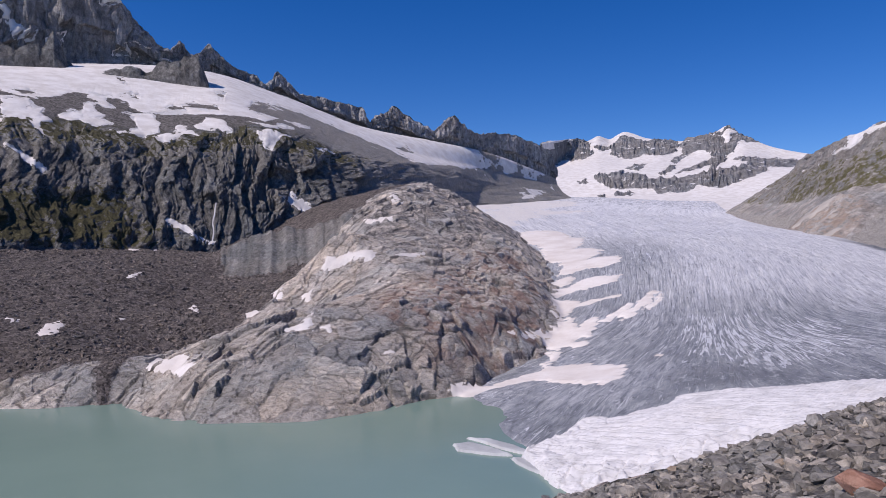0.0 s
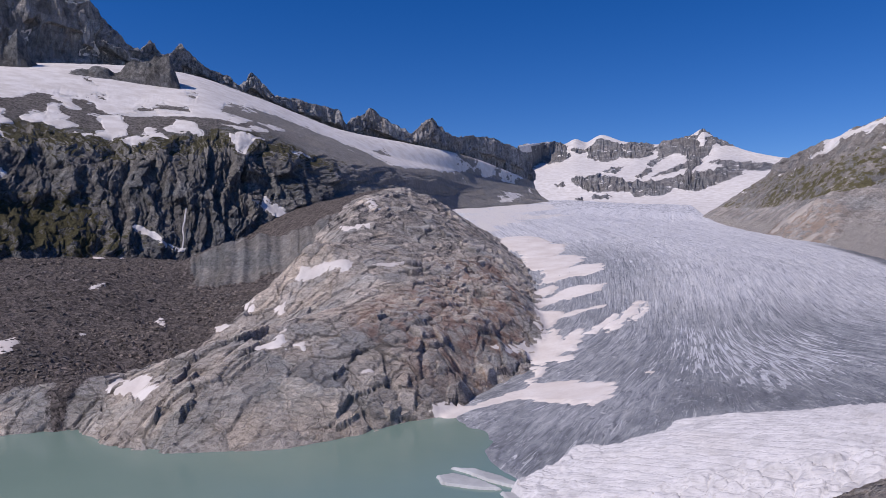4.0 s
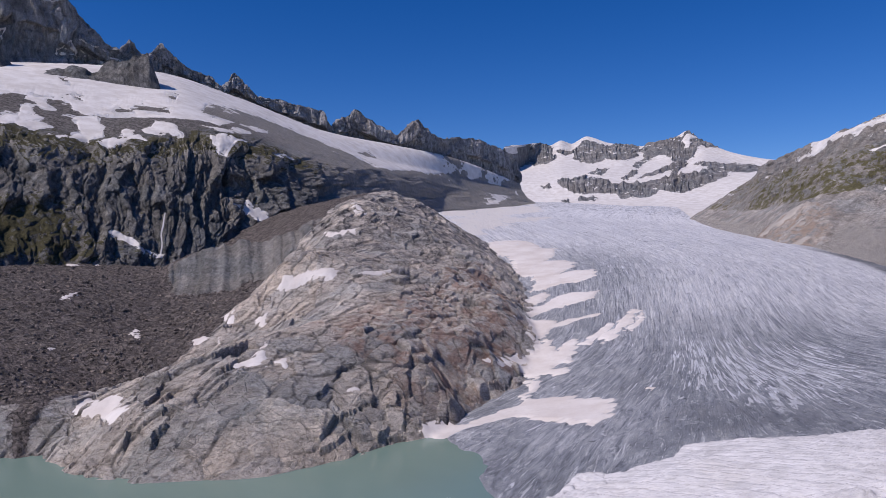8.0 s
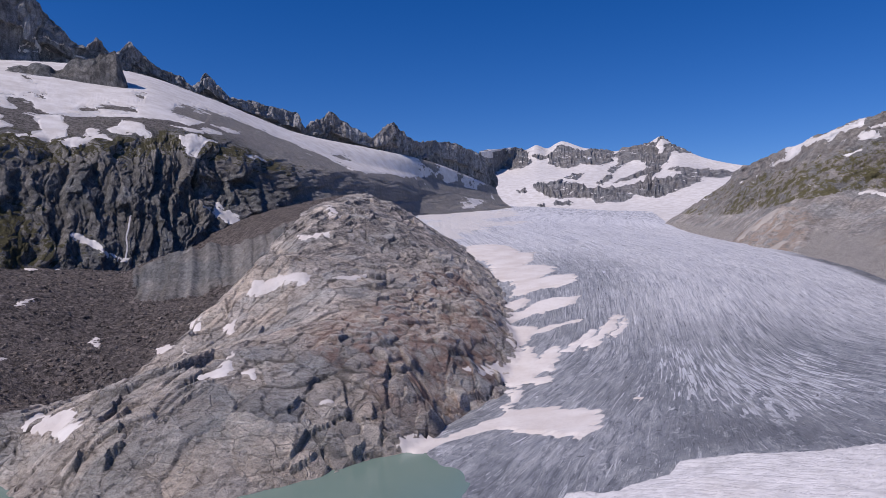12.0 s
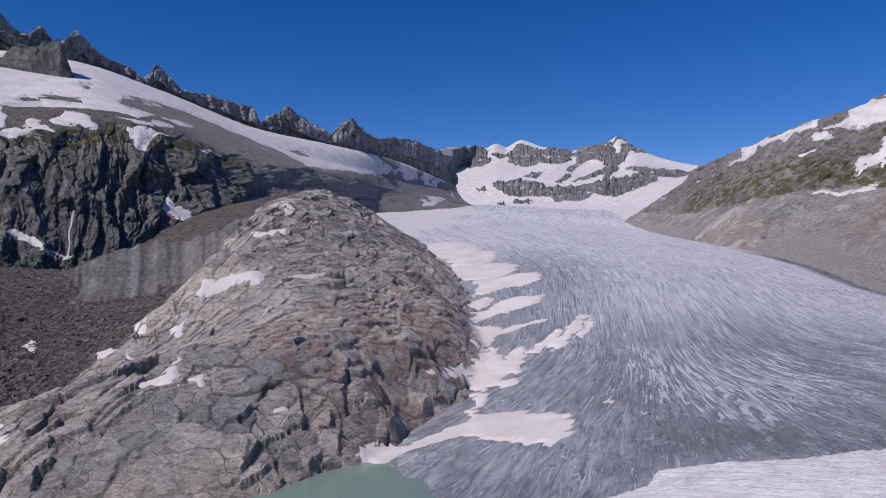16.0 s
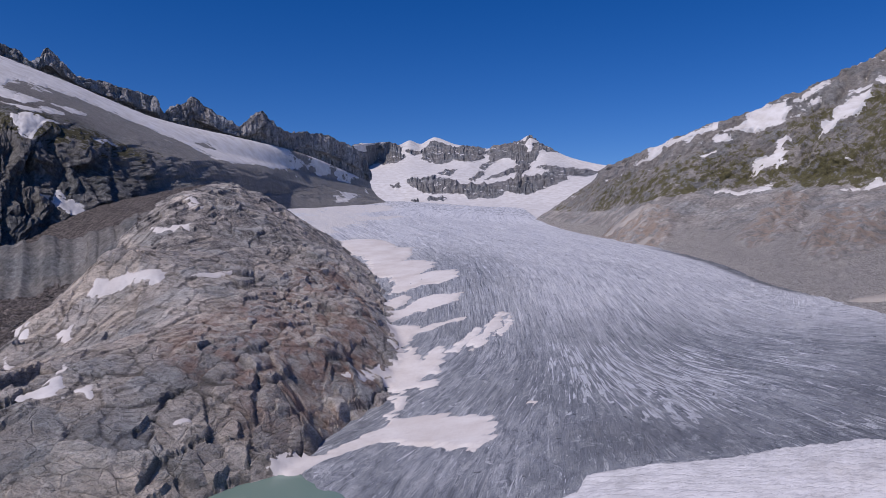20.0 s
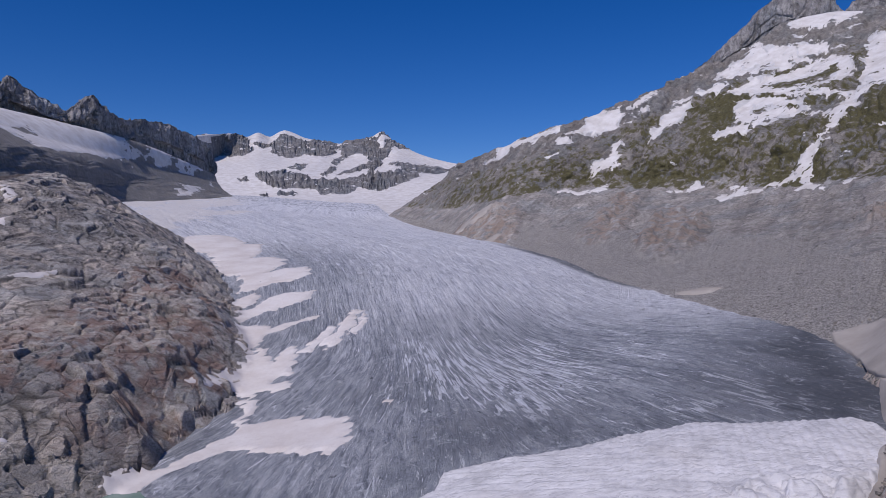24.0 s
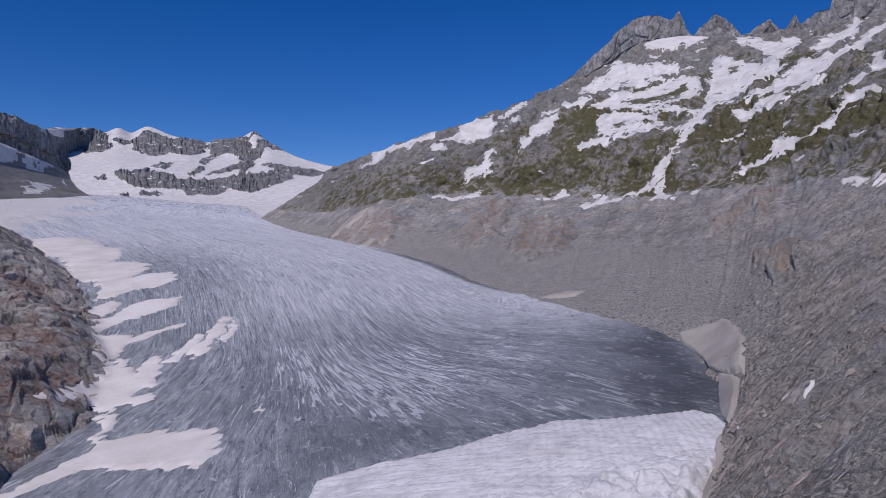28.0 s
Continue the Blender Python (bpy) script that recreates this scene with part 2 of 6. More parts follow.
def ice_material():
    m, nt, b = shader("glacier ice", 0.7, 0.3)
    uv = node(nt, "UVMap").outputs[0]
    flow = spot(nt, 1.0, 9, 0.72, (200, 34, 1), uv, 0.9)
    fan = spot(nt, 1.0, 6, 0.6, (26, 9, 1), uv, 0.8)
    thread = spot(nt, 1.0, 6, 0.7, (360, 27, 1), uv, 1.1)
    lines = spot(nt, 1.0, 4, 0.6, (120, 9, 1), uv, 1.4)
    crev = spot(nt, 1.0, 4, 0.5, (185, 17, 1), uv, 1.8)
    cross = spot(nt, 1.0, 5, 0.65, (55, 330, 1), uv, 1.2)
    grain = spot(nt, 1.3, 9, 0.78)
    base = ramp(nt, flow, (0.36, (0.15, 0.165, 0.195)), (0.45, (0.29, 0.308, 0.348)), (0.55, (0.43, 0.45, 0.49)), (0.65, (0.68, 0.69, 0.72)))
    base = mix(nt, ramp(nt, fan, (0.38, grey(0.55)), (0.6, grey(0))), base, (0.19, 0.208, 0.235))
    base = mix(nt, field(nt, "clean"), base, ramp(nt, flow, (0.36, (0.38, 0.4, 0.45)), (0.46, (0.66, 0.67, 0.72)), (0.58, (0.88, 0.885, 0.91))))
    base = mix(nt, ramp(nt, thread, (0.585, grey(0)), (0.625, grey(0.85))), base, (0.68, 0.7, 0.735))
    base = mix(nt, ramp(nt, thread, (0.34, grey(0.8)), (0.4, grey(0))), base, (0.11, 0.124, 0.145))
    streak = maths(nt, "ABSOLUTE", maths(nt, "SUBTRACT", lines, 0.5))
    rare = ramp(nt, spot(nt, 1.0, 3, 0.5, (14, 9, 1), uv), (0.5, grey(0)), (0.62, grey(1)))
    base = mix(nt, maths(nt, "MULTIPLY", rare, ramp(nt, streak, (0.0, grey(0.75)), (0.01, grey(0)))), base, (0.1, 0.112, 0.13))
    base = mix(nt, ramp(nt, lines, (0.62, grey(0)), (0.632, grey(0.7)), (0.645, grey(0))), base, (0.74, 0.75, 0.78))
    white = maths(nt, "ADD", field(nt, "white"), maths(nt, "MULTIPLY", maths(nt, "SUBTRACT", crev, 0.5), 5.0))
    base = mix(nt, ramp(nt, white, (0.78, grey(0)), (0.95, grey(0.95))), base, (0.76, 0.78, 0.83))
    far = maths(nt, "ADD", field(nt, "broken"), maths(nt, "MULTIPLY", maths(nt, "SUBTRACT", cross, 0.5), 2.4))
    base = mix(nt, ramp(nt, far, (0.6, grey(0)), (0.85, grey(0.8))), base, (0.74, 0.75, 0.79))
    # shade down in crevasses, put into the colour as darker bands
    gap = maths(nt, "SUBTRACT", field(nt, "broken"), maths(nt, "MULTIPLY", maths(nt, "SUBTRACT", cross, 0.5), 2.4))
    base = mix(nt, ramp(nt, gap, (0.8, grey(0)), (1.0, grey(0.7))), base, (0.2, 0.22, 0.26))
    speck = spot(nt, 1.0, 4, 0.6, (150, 70, 1), uv, 0.8)
    # dark specks paint the shade of small crevasses; the light ones are white ice
    base = mix(nt, ramp(nt, speck, (0.29, grey(0.85)), (0.34, grey(0))), base, (0.07, 0.08, 0.095))
    base = mix(nt, ramp(nt, speck, (0.67, grey(0)), (0.72, grey(0.8))), base, (0.7, 0.72, 0.75))
    dirt = maths(nt, "ADD", field(nt, "dirt"), maths(nt, "MULTIPLY", maths(nt, "SUBTRACT", flow, 0.5), 1.3))
    base = mix(nt, ramp(nt, dirt, (0.3, grey(0)), (1.0, grey(0.9))), base, (0.06, 0.067, 0.082))
    dapple = spot(nt, 5, 6, 0.75, (1, 0.45, 1), warp=0.6)
    base = mix(nt, ramp(nt, dapple, (0.3, grey(0.65)), (0.42, grey(0))), base, (0.13, 0.142, 0.165))
    base = mix(nt, ramp(nt, dapple, (0.58, grey(0)), (0.68, grey(0.5))), base, (0.7, 0.715, 0.75))
    blot = spot(nt, 9, 7, 0.7, warp=1.0)
    base = mix(nt, ramp(nt, blot, (0.58, grey(0)), (0.68, grey(0.6))), base, (0.66, 0.68, 0.72))
    cap = maths(nt, "ADD", field(nt, "snow"), maths(nt, "MULTIPLY", maths(nt, "SUBTRACT", spot(nt, 1.0, 7, 0.62, (30, 60, 1), uv, 1.0), 0.5), 2.4))
    base = mix(nt, ramp(nt, cap, (0.5, grey(0)), (0.56, grey(1))), base, (0.74, 0.715, 0.7))
    base = mix(nt, ramp(nt, grain, (0.34, grey(0.6)), (0.48, grey(0))), base, (0.13, 0.142, 0.165))
    finish(nt, b, base)
    bump(nt, b, maths(nt, "ADD", maths(nt, "ADD", flow, thread), maths(nt, "MULTIPLY", grain, 0.5)), 1.0, 1.8)
    return m


def water_material():
    m, nt, b = shader("glacial milk water", 0.22, 0.35)
    c = ramp(nt, spot(nt, 60, 4, 0.5), (0.3, (0.165, 0.25, 0.212)), (0.7, (0.185, 0.275, 0.232)))
    finish(nt, b, c)
    bump(nt, b, spot(nt, 1.5, 4, 0.6), 0.12, 0.1)
    return m


def fleece_material(name="white fleece"):
    m, nt, b = shader(name, 0.95, 0.15)
    c = ramp(nt, spot(nt, 9, 7, 0.65), (0.3, (0.47, 0.465, 0.48)), (0.44, (0.58, 0.575, 0.59)), (0.66, (0.68, 0.672, 0.69)))
    c = mix(nt, ramp(nt, spot(nt, 30, 4, 0.6), (0.55, grey(0)), (0.75, grey(0.2))), c, (0.54, 0.49, 0.43))
    finish(nt, b, c)
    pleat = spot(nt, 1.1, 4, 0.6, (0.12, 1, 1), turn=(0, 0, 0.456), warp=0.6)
    # furrows of the pleats greyed in the colour, as shade in the folds
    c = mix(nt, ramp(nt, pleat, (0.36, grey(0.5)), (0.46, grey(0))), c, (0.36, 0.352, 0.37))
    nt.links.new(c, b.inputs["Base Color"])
    bump(nt, b, maths(nt, "ADD", maths(nt, "MULTIPLY", spot(nt, 1.6, 6, 0.6), 0.6), pleat), 0.7, 0.6)
    return m


CLIFF = rock_material("dark cliff rock with turf", (0.055, 0.053, 0.051), (0.17, 0.163, 0.157), (0.37, 0.355, 0.335), 6, (1, 1, 0.45), green=(0.065, 0.06, 0.028), sheet=(0.15, 0.138, 0.13), strength=1.0, snow=True, stone=3.0, pale=(0.4, 0.38, 0.36))
CREST = rock_material("dark crest rock", (0.09, 0.086, 0.09), (0.34, 0.327, 0.33), (0.58, 0.555, 0.545), 9, (1, 1, 0.4), strength=1.0, snow=True)
FARROCK = rock_material("far crest rock", (0.09, 0.089, 0.094), (0.24, 0.232, 0.235), (0.42, 0.405, 0.395), 16, (1, 1, 0.4), plain=True, snow=True)
SLAB = rock_material("glacier-polished granite", (0.21, 0.186, 0.164), (0.62, 0.555, 0.492), (0.82, 0.75, 0.68), 3.5, (1, 1, 2.2), rust=(0.36, 0.215, 0.165), sheet=(0.2, 0.185, 0.178), strength=1.0, pieces=True, cold=(0.88, 0.91, 0.94), beds=((1.6, 0.9, 0.8), (0.25, 0.2, 0.6)), blocky=0.35)
SCREE_MAT = rock_material("brown scree", (0.06, 0.052, 0.05), (0.14, 0.122, 0.115), (0.28, 0.25, 0.235), 4, (1, 1, 1), sheet=(0.118, 0.102, 0.096), strength=1.0, plain=True, stone=2.2)
MORAINE_MAT = rock_material("grey moraine wall", (0.1, 0.094, 0.09), (0.2, 0.19, 0.182), (0.32, 0.305, 0.29), 3, (1, 1, 0.25), strength=0.8)
SLOPE = rock_material("grey moraine slope", (0.15, 0.14, 0.131), (0.4, 0.37, 0.345), (0.62, 0.575, 0.54), 5, (1, 1, 1), strata="ribs", beds=((2.0, 1, 0.8), (0, -0.434, 0.36)), blocky=0.5, green=(0.105, 0.096, 0.044), rust=(0.44, 0.35, 0.29), sheet=(0.37, 0.348, 0.325), strength=1.0, snow=True, stone=0.9)
STONE = rock_material("grey boulder", (0.12, 0.114, 0.107), (0.26, 0.247, 0.232), (0.44, 0.42, 0.395), 1.2, (1, 1, 1), strength=0.5, plain=True, pieces=True)
TANSTONE = rock_material("tan boulder", (0.2, 0.15, 0.11), (0.36, 0.285, 0.215), (0.5, 0.41, 0.32), 1.2, (1, 1, 1), strength=0.5, plain=True)
REDSTONE = rock_material("rusty boulder", (0.16, 0.08, 0.055), (0.32, 0.165, 0.12), (0.45, 0.27, 0.2), 1.2, (1, 1, 1), strength=0.5, plain=True)
RIB = rock_material("purple-brown gneiss", (0.13, 0.108, 0.1), (0.41, 0.352, 0.325), (0.64, 0.57, 0.53), 3, (1, 1, 1), strength=0.8, plain=True, pieces=True)
RUBBLE = rock_material("grey rubble ground", (0.09, 0.084, 0.078), (0.18, 0.168, 0.156), (0.3, 0.28, 0.26), 1.5, (1, 1, 1), sheet=(0.16, 0.15, 0.139), strength=1.0, plain=True, stone=0.5)
PEBBLE = rock_material("grey loose stones", (0.12, 0.112, 0.104), (0.25, 0.235, 0.218), (0.42, 0.395, 0.37), 1.2, (1, 1, 1), strength=0.5, plain=True, loose=True)
SCREESTONE = rock_material("brown scree block", (0.065, 0.056, 0.053), (0.165, 0.144, 0.135), (0.36, 0.325, 0.305), 5, (1, 1, 1), strength=0.5, plain=True, loose=True)
SILT = snow_material("tan silt", (0.42, 0.385, 0.35), (0.33, 0.3, 0.27))
SNOW = snow_material("summer snow", (0.71, 0.69, 0.68), (0.57, 0.54, 0.515))
DIRTYSNOW = snow_material("old pinkish snow", (0.7, 0.665, 0.645), (0.6, 0.55, 0.52))
FLOE = snow_material("wet grey floe ice", (0.5, 0.52, 0.53), (0.3, 0.31, 0.32))
ICE, WATER, FLEECE = ice_material(), water_material(), fleece_material()


# ---- land tools ----
def _cell(i, j, k, seed):
    h = (i * 374761393 + j * 668265263 + k * 2147483647 + seed * 974711) & 0xFFFFFFFF
    h = ((h ^ (h >> 13)) * 1274126177) & 0xFFFFFFFF
    h = ((h ^ (h >> 16)) * 2246822519) & 0xFFFFFFFF
    return ((h ^ (h >> 15)) & 0xFFFF) / 32767.5 - 1.0


def soft_noise(p, seed=0):
    """Smooth noise, -1 to 1, at the points p (n, 3)."""
    c = np.floor(p)
    f = p - c
    f = f * f * f * (f * (f * 6 - 15) + 10)
    i, j, k = c.astype(np.int64).T
    x, y, z = f.T
    out = 0
    for a in (0, 1):
        for b in (0, 1):
            lo, hi = _cell(i + a, j + b, k, seed), _cell(i + a, j + b, k + 1, seed)
            out = out + (x if a else 1 - x) * (y if b else 1 - y) * (lo + (hi - lo) * z)
    return out


def fbm(p, size, octaves=5, gain=0.5, seed=0, ridged=False, stretch=(1, 1, 1)):
    """Layered noise over the points p (..., 3); size: metres of the largest waves."""
    q = np.asarray(p, float).reshape(-1, 3) / (np.array(stretch) * size) + seed * 7.31
    total, amp, norm = 0.0, 1.0, 0.0
    for o in range(octaves):
        n = soft_noise(q, seed + o)
        total = total + amp * (1 - 2 * np.abs(n) if ridged else n)
        norm, amp, q = norm + amp, amp * gain, q * 2.03 + 11.7
    return (total / norm).reshape(np.shape(p)[:-1])


def spline(points, s):
    """Points of a smooth curve through the given ones, at s from 0 to 1 (array), first axis."""
    points = np.asarray(points, float)
    n = len(points) - 1
    f = np.clip(np.asarray(s, float), 0, 1) * n
    i = np.minimum(f.astype(int), n - 1)
    f = (f - i).reshape((-1,) + (1,) * (points.ndim - 1))
    p = [points[np.clip(i + o, 0, n)] for o in (-1, 0, 1, 2)]
    m0, m1 = (p[2] - p[0]) * 0.4, (p[3] - p[1]) * 0.4
    return (2 * f**3 - 3 * f**2 + 1) * p[1] + (f**3 - 2 * f**2 + f) * m0 + (3 * f**2 - 2 * f**3) * p[2] + (f**3 - f**2) * m1


def loft(lines, nu, nv, u_at=None, v_at=None):
    """A sheet through several lines of equally many points: (nv, nu, 3)."""
    u = np.linspace(0, 1, nu) if u_at is None else u_at
    v = np.linspace(0, 1, nv) if v_at is None else v_at
    across = np.stack([spline(line, u) for line in lines])
    return spline(across, v)


def normals(grid):
    n = np.cross(np.gradient(grid, axis=1), np.gradient(grid, axis=0))
    n = n / (np.linalg.norm(n, axis=-1, keepdims=True) + 1e-9)
    return n * np.where(n[..., 2:] < 0, -1, 1)


class Heights:
    """A smooth land surface through points (x, y, z)."""

    def __init__(self, points, stiff=0.0):
        p = np.array(points, float)
        self.p, n = p[:, :2] / 100, len(p)
        r = np.linalg.norm(self.p[:, None] - self.p[None], axis=-1)
        a = np.zeros((n + 3, n + 3))
        a[:n, :n] = self._k(r) + stiff * np.eye(n)
        a[:n, n], a[:n, n + 1:] = 1, self.p
        a[n:, :n] = a[:n, n:].T
        self.w = np.linalg.solve(a, np.r_[p[:, 2], 0, 0, 0])

    def _k(self, r):
        return r * r * np.log(r + 1e-9)

    def __call__(self, x, y):
        q = np.stack([np.ravel(x), np.ravel(y)], -1) / 100
        out = self.w[-3] + q @ self.w[-2:]
        for c, w in zip(self.p, self.w):
            out = out + w * self._k(np.linalg.norm(q - c, axis=-1))
        return out.reshape(np.shape(x))


def inside(points, x, y):
    """Signed distance, positive inside the closed outline."""
    p = np.array(points, float)
    best, odd = np.full(np.shape(x), 1e18), np.zeros(np.shape(x), bool)
    for (ax, ay), (bx, by) in zip(p, np.roll(p, -1, 0)):
        ex, ey = bx - ax, by - ay
        t = np.clip(((x - ax) * ex + (y - ay) * ey) / (ex * ex + ey * ey + 1e-12), 0, 1)
        best = np.minimum(best, (x - ax - t * ex) ** 2 + (y - ay - t * ey) ** 2)
        odd ^= ((ay > y) != (by > y)) & (x < ex * (y - ay) / (ey + (1e-12 if ey >= 0 else -1e-12)) + ax)
    return np.sqrt(best) * np.where(odd, 1, -1)


def smooth(x, lo, hi):
    t = np.clip((x - lo) / (hi - lo), 0, 1)
    return t * t * (3 - 2 * t)


def cells(p, size, seed=0, named=False, crisp=11.0):
    """Broken cells over plan points p (..., 2): a tilted facet for each cell, about -1 to 1, and the distance to its joint in cells."""
    q = np.asarray(p, float).reshape(-1, 2) / size
    c = np.floor(q).astype(np.int64)
    f = q - c
    near, second, own, total, name = np.full(len(q), 9.0), np.full(len(q), 9.0), np.zeros(len(q)), np.zeros(len(q)), np.zeros(len(q), np.int64)
    for a in (-1, 0, 1):
        for b in (-1, 0, 1):
            i, j = c[:, 0] + a, c[:, 1] + b
            dx, dy = a + 0.5 + 0.46 * _cell(i, j, 0, seed) - f[:, 0], b + 0.5 + 0.46 * _cell(i, j, 1, seed) - f[:, 1]
            d = np.hypot(dx, dy)
            w = np.exp(-crisp * 1.6 * d)
            own += w * (0.55 * _cell(i, j, 2, seed) + 1.1 * (_cell(i, j, 3, seed) * dx + _cell(i, j, 4, seed) * dy))
            total += w
            first = d < near
            second = np.where(first, near, np.minimum(second, d))
            name = np.where(first, (i + 500) * 4096 + j + 500, name)
            near = np.where(first, d, near)
    own, shape = own / total, np.shape(p)[:-1]
    if named:
        return own.reshape(shape), (second - near).reshape(shape), name.reshape(shape)
    return own.reshape(shape), (second - near).reshape(shape)


def blur(grid, times):
    g = grid.copy()
    for _ in range(times):
        g[1:-1] = g[1:-1] * 0.5 + (g[:-2] + g[2:]) * 0.25
        g[:, 1:-1] = g[:, 1:-1] * 0.5 + (g[:, :-2] + g[:, 2:]) * 0.25
    return g



# ---- the plan of the land: lines in metres, lake level at 0 ----
LEFT_FOOT = [(-621, 323, 83), (-637, 415, 90), (-644, 524, 91), (-613, 617, 88), (-577, 691, 92), (-564, 777, 115), (-542, 899, 135), (-561, 1173, 184), (-636, 1790, 219), (-500, 2490, 261)]
LEFT_CLIFF = [(-710, 369, 145), (-729, 475, 155), (-721, 587, 165), (-673, 678, 171), (-628, 752, 176), (-612, 829, 190), (-573, 951, 200), (-596, 1245, 230), (-669, 1885, 259), (-536, 2519, 284)]
LEFT_LEDGE = [(-870, 452, 244), (-847, 551, 254), (-799, 650, 251), (-726, 731, 240), (-680, 814, 253), (-647, 877, 265), (-625, 1036, 259), (-639, 1335, 276), (-695, 1982, 301), (-572, 2541, 308)]
LEFT_SNOW = [(-1021, 530, 314), (-989, 643, 322), (-931, 757, 325), (-846, 851, 315), (-789, 944, 332), (-785, 1098, 346), (-779, 1340, 346), (-751, 1636, 339), (-716, 2080, 351), (-603, 2565, 336)]
LEFT_TOP = [(-1411, 733, 441), (-1341, 872, 441), (-1241, 1010, 464), (-1156, 1163, 491), (-1145, 1350, 513), (-1070, 1522, 482), (-960, 1714, 429), (-839, 1909, 417), (-734, 2180, 407), (-637, 2588, 363)]
CREST_TOP_NEAR = [(-1443, 748, 702), (-1382, 855, 653), (-1332, 931, 580), (-1298, 978, 620), (-1254, 1033, 662), (-1203, 1093, 620), (-1196, 1116, 602), (-1190, 1134, 583), (-1181, 1160, 560), (-1173, 1181, 542), (-1175, 1216, 542), (-1176, 1248, 575), (-1175, 1279, 549), (-1175, 1306, 556), (-1173, 1342, 590), (-1165, 1366, 576), (-1155, 1392, 556), (-1140, 1427, 544), (-1127, 1456, 533), (-1116, 1479, 509), (-1106, 1498, 527), (-1099, 1513, 558)]
CREST_FOOT_NEAR = [(-1440, 748, 440), (-1380, 855, 440), (-1330, 930, 420), (-1296, 977, 436), (-1253, 1032, 468), (-1201, 1092, 482), (-1194, 1115, 484), (-1189, 1132, 486), (-1180, 1158, 486), (-1172, 1180, 486), (-1174, 1215, 492), (-1174, 1247, 497), (-1174, 1277, 502), (-1173, 1304, 515), (-1171, 1341, 519), (-1164, 1364, 515), (-1153, 1391, 513), (-1138, 1426, 510), (-1125, 1454, 503), (-1115, 1477, 496), (-1105, 1497, 493), (-1098, 1511, 491)]
CREST_TOP_FAR = [(-1088, 1535, 540), (-1069, 1571, 505), (-1045, 1616, 508), (-1018, 1660, 505), (-973, 1737, 493), (-958, 1760, 456), (-949, 1776, 476), (-931, 1802, 489), (-915, 1826, 512), (-884, 1867, 482), (-855, 1904, 464), (-833, 1931, 454), (-812, 1955, 477), (-789, 1981, 505), (-780, 2048, 481), (-769, 2138, 468), (-750, 2239, 490), (-714, 2370, 498), (-684, 2482, 487), (-643, 2616, 470), (-633, 2640, 400)]
CREST_FOOT_FAR = [(-1087, 1533, 487), (-1068, 1570, 481), (-1043, 1614, 463), (-1017, 1658, 447), (-972, 1735, 425), (-958, 1759, 420), (-948, 1774, 417), (-930, 1801, 412), (-915, 1824, 406), (-883, 1866, 403), (-854, 1902, 403), (-833, 1929, 401), (-811, 1953, 396), (-789, 1979, 389), (-779, 2046, 383), (-768, 2136, 380), (-750, 2237, 398), (-714, 2368, 380), (-684, 2480, 369), (-643, 2614, 344), (-633, 2638, 340)]
CREST_TOP, CREST_FOOT = CREST_TOP_NEAR + CREST_TOP_FAR, CREST_FOOT_NEAR + CREST_FOOT_FAR
FAR_FOOT = [(-651, 2478, 258), (-553, 2501, 257), (-494, 2513, 256), (-455, 2520, 256), (-416, 2526, 255), (-367, 2534, 254), (-299, 2542, 253), (-251, 2547, 252), (-184, 2552, 251), (-108, 2555, 250), (-71, 2556, 249), (-34, 2556, 248), (21, 2556, 247), (111, 2553, 244), (198, 2546, 242), (332, 2530, 238)]
FAR_LOW = [(-762, 2914, 327), (-647, 2941, 319), (-577, 2955, 318), (-531, 2963, 322), (-485, 2971, 326), (-427, 2979, 330), (-347, 2989, 328), (-290, 2995, 327), (-211, 3001, 330), (-122, 3005, 332), (-78, 3006, 336), (-34, 3006, 339), (31, 3006, 341), (137, 3002, 354), (240, 2994, 360), (398, 2975, 358)]
FAR_MID = [(-861, 3301, 440), (-730, 3332, 452), (-651, 3348, 456), (-598, 3358, 461), (-546, 3366, 460), (-481, 3376, 463), (-389, 3387, 461), (-325, 3393, 454), (-235, 3400, 451), (-134, 3405, 453), (-83, 3406, 457), (-34, 3406, 460), (40, 3406, 462), (160, 3401, 452), (277, 3393, 451), (456, 3371, 432)]
FAR_UPPER = [(-1035, 3980, 627), (-876, 4017, 631), (-780, 4036, 642), (-717, 4048, 647), (-653, 4058, 639), (-574, 4070, 631), (-464, 4083, 634), (-386, 4091, 638), (-277, 4099, 621), (-155, 4105, 623), (-94, 4106, 627), (-34, 4106, 624), (55, 4106, 638), (200, 4100, 594), (341, 4090, 565), (558, 4064, 532)]
FAR_CREST = [(-947, 3641, 665), (-896, 4115, 758), (-835, 4331, 774), (-784, 4442, 820), (-730, 4552, 812), (-654, 4664, 874), (-522, 4630, 817), (-429, 4589, 791), (-304, 4548, 768), (-168, 4554, 794), (-100, 4556, 819), (-33, 4556, 850), (64, 4506, 760), (218, 4399, 674), (364, 4338, 623), (587, 4262, 578)]
RIGHT_FOOT = [(-32, 2142, 193), (44, 1690, 145), (99, 1304, 99), (154, 1123, 82), (188, 816, 64), (218, 654, 52), (227, 547, 44), (207, 441, 36), (133, 322, 31), (77, 257, 29), (32, 209, 31), (-1, 146, 44)]
RIGHT_BAND = [(8, 2192, 223), (109, 1705, 189), (186, 1402, 190), (317, 1393, 207), (432, 1302, 197), (516, 1153, 183), (544, 998, 176), (549, 834, 171), (506, 672, 163), (443, 521, 150), (383, 387, 136), (304, 287, 125)]
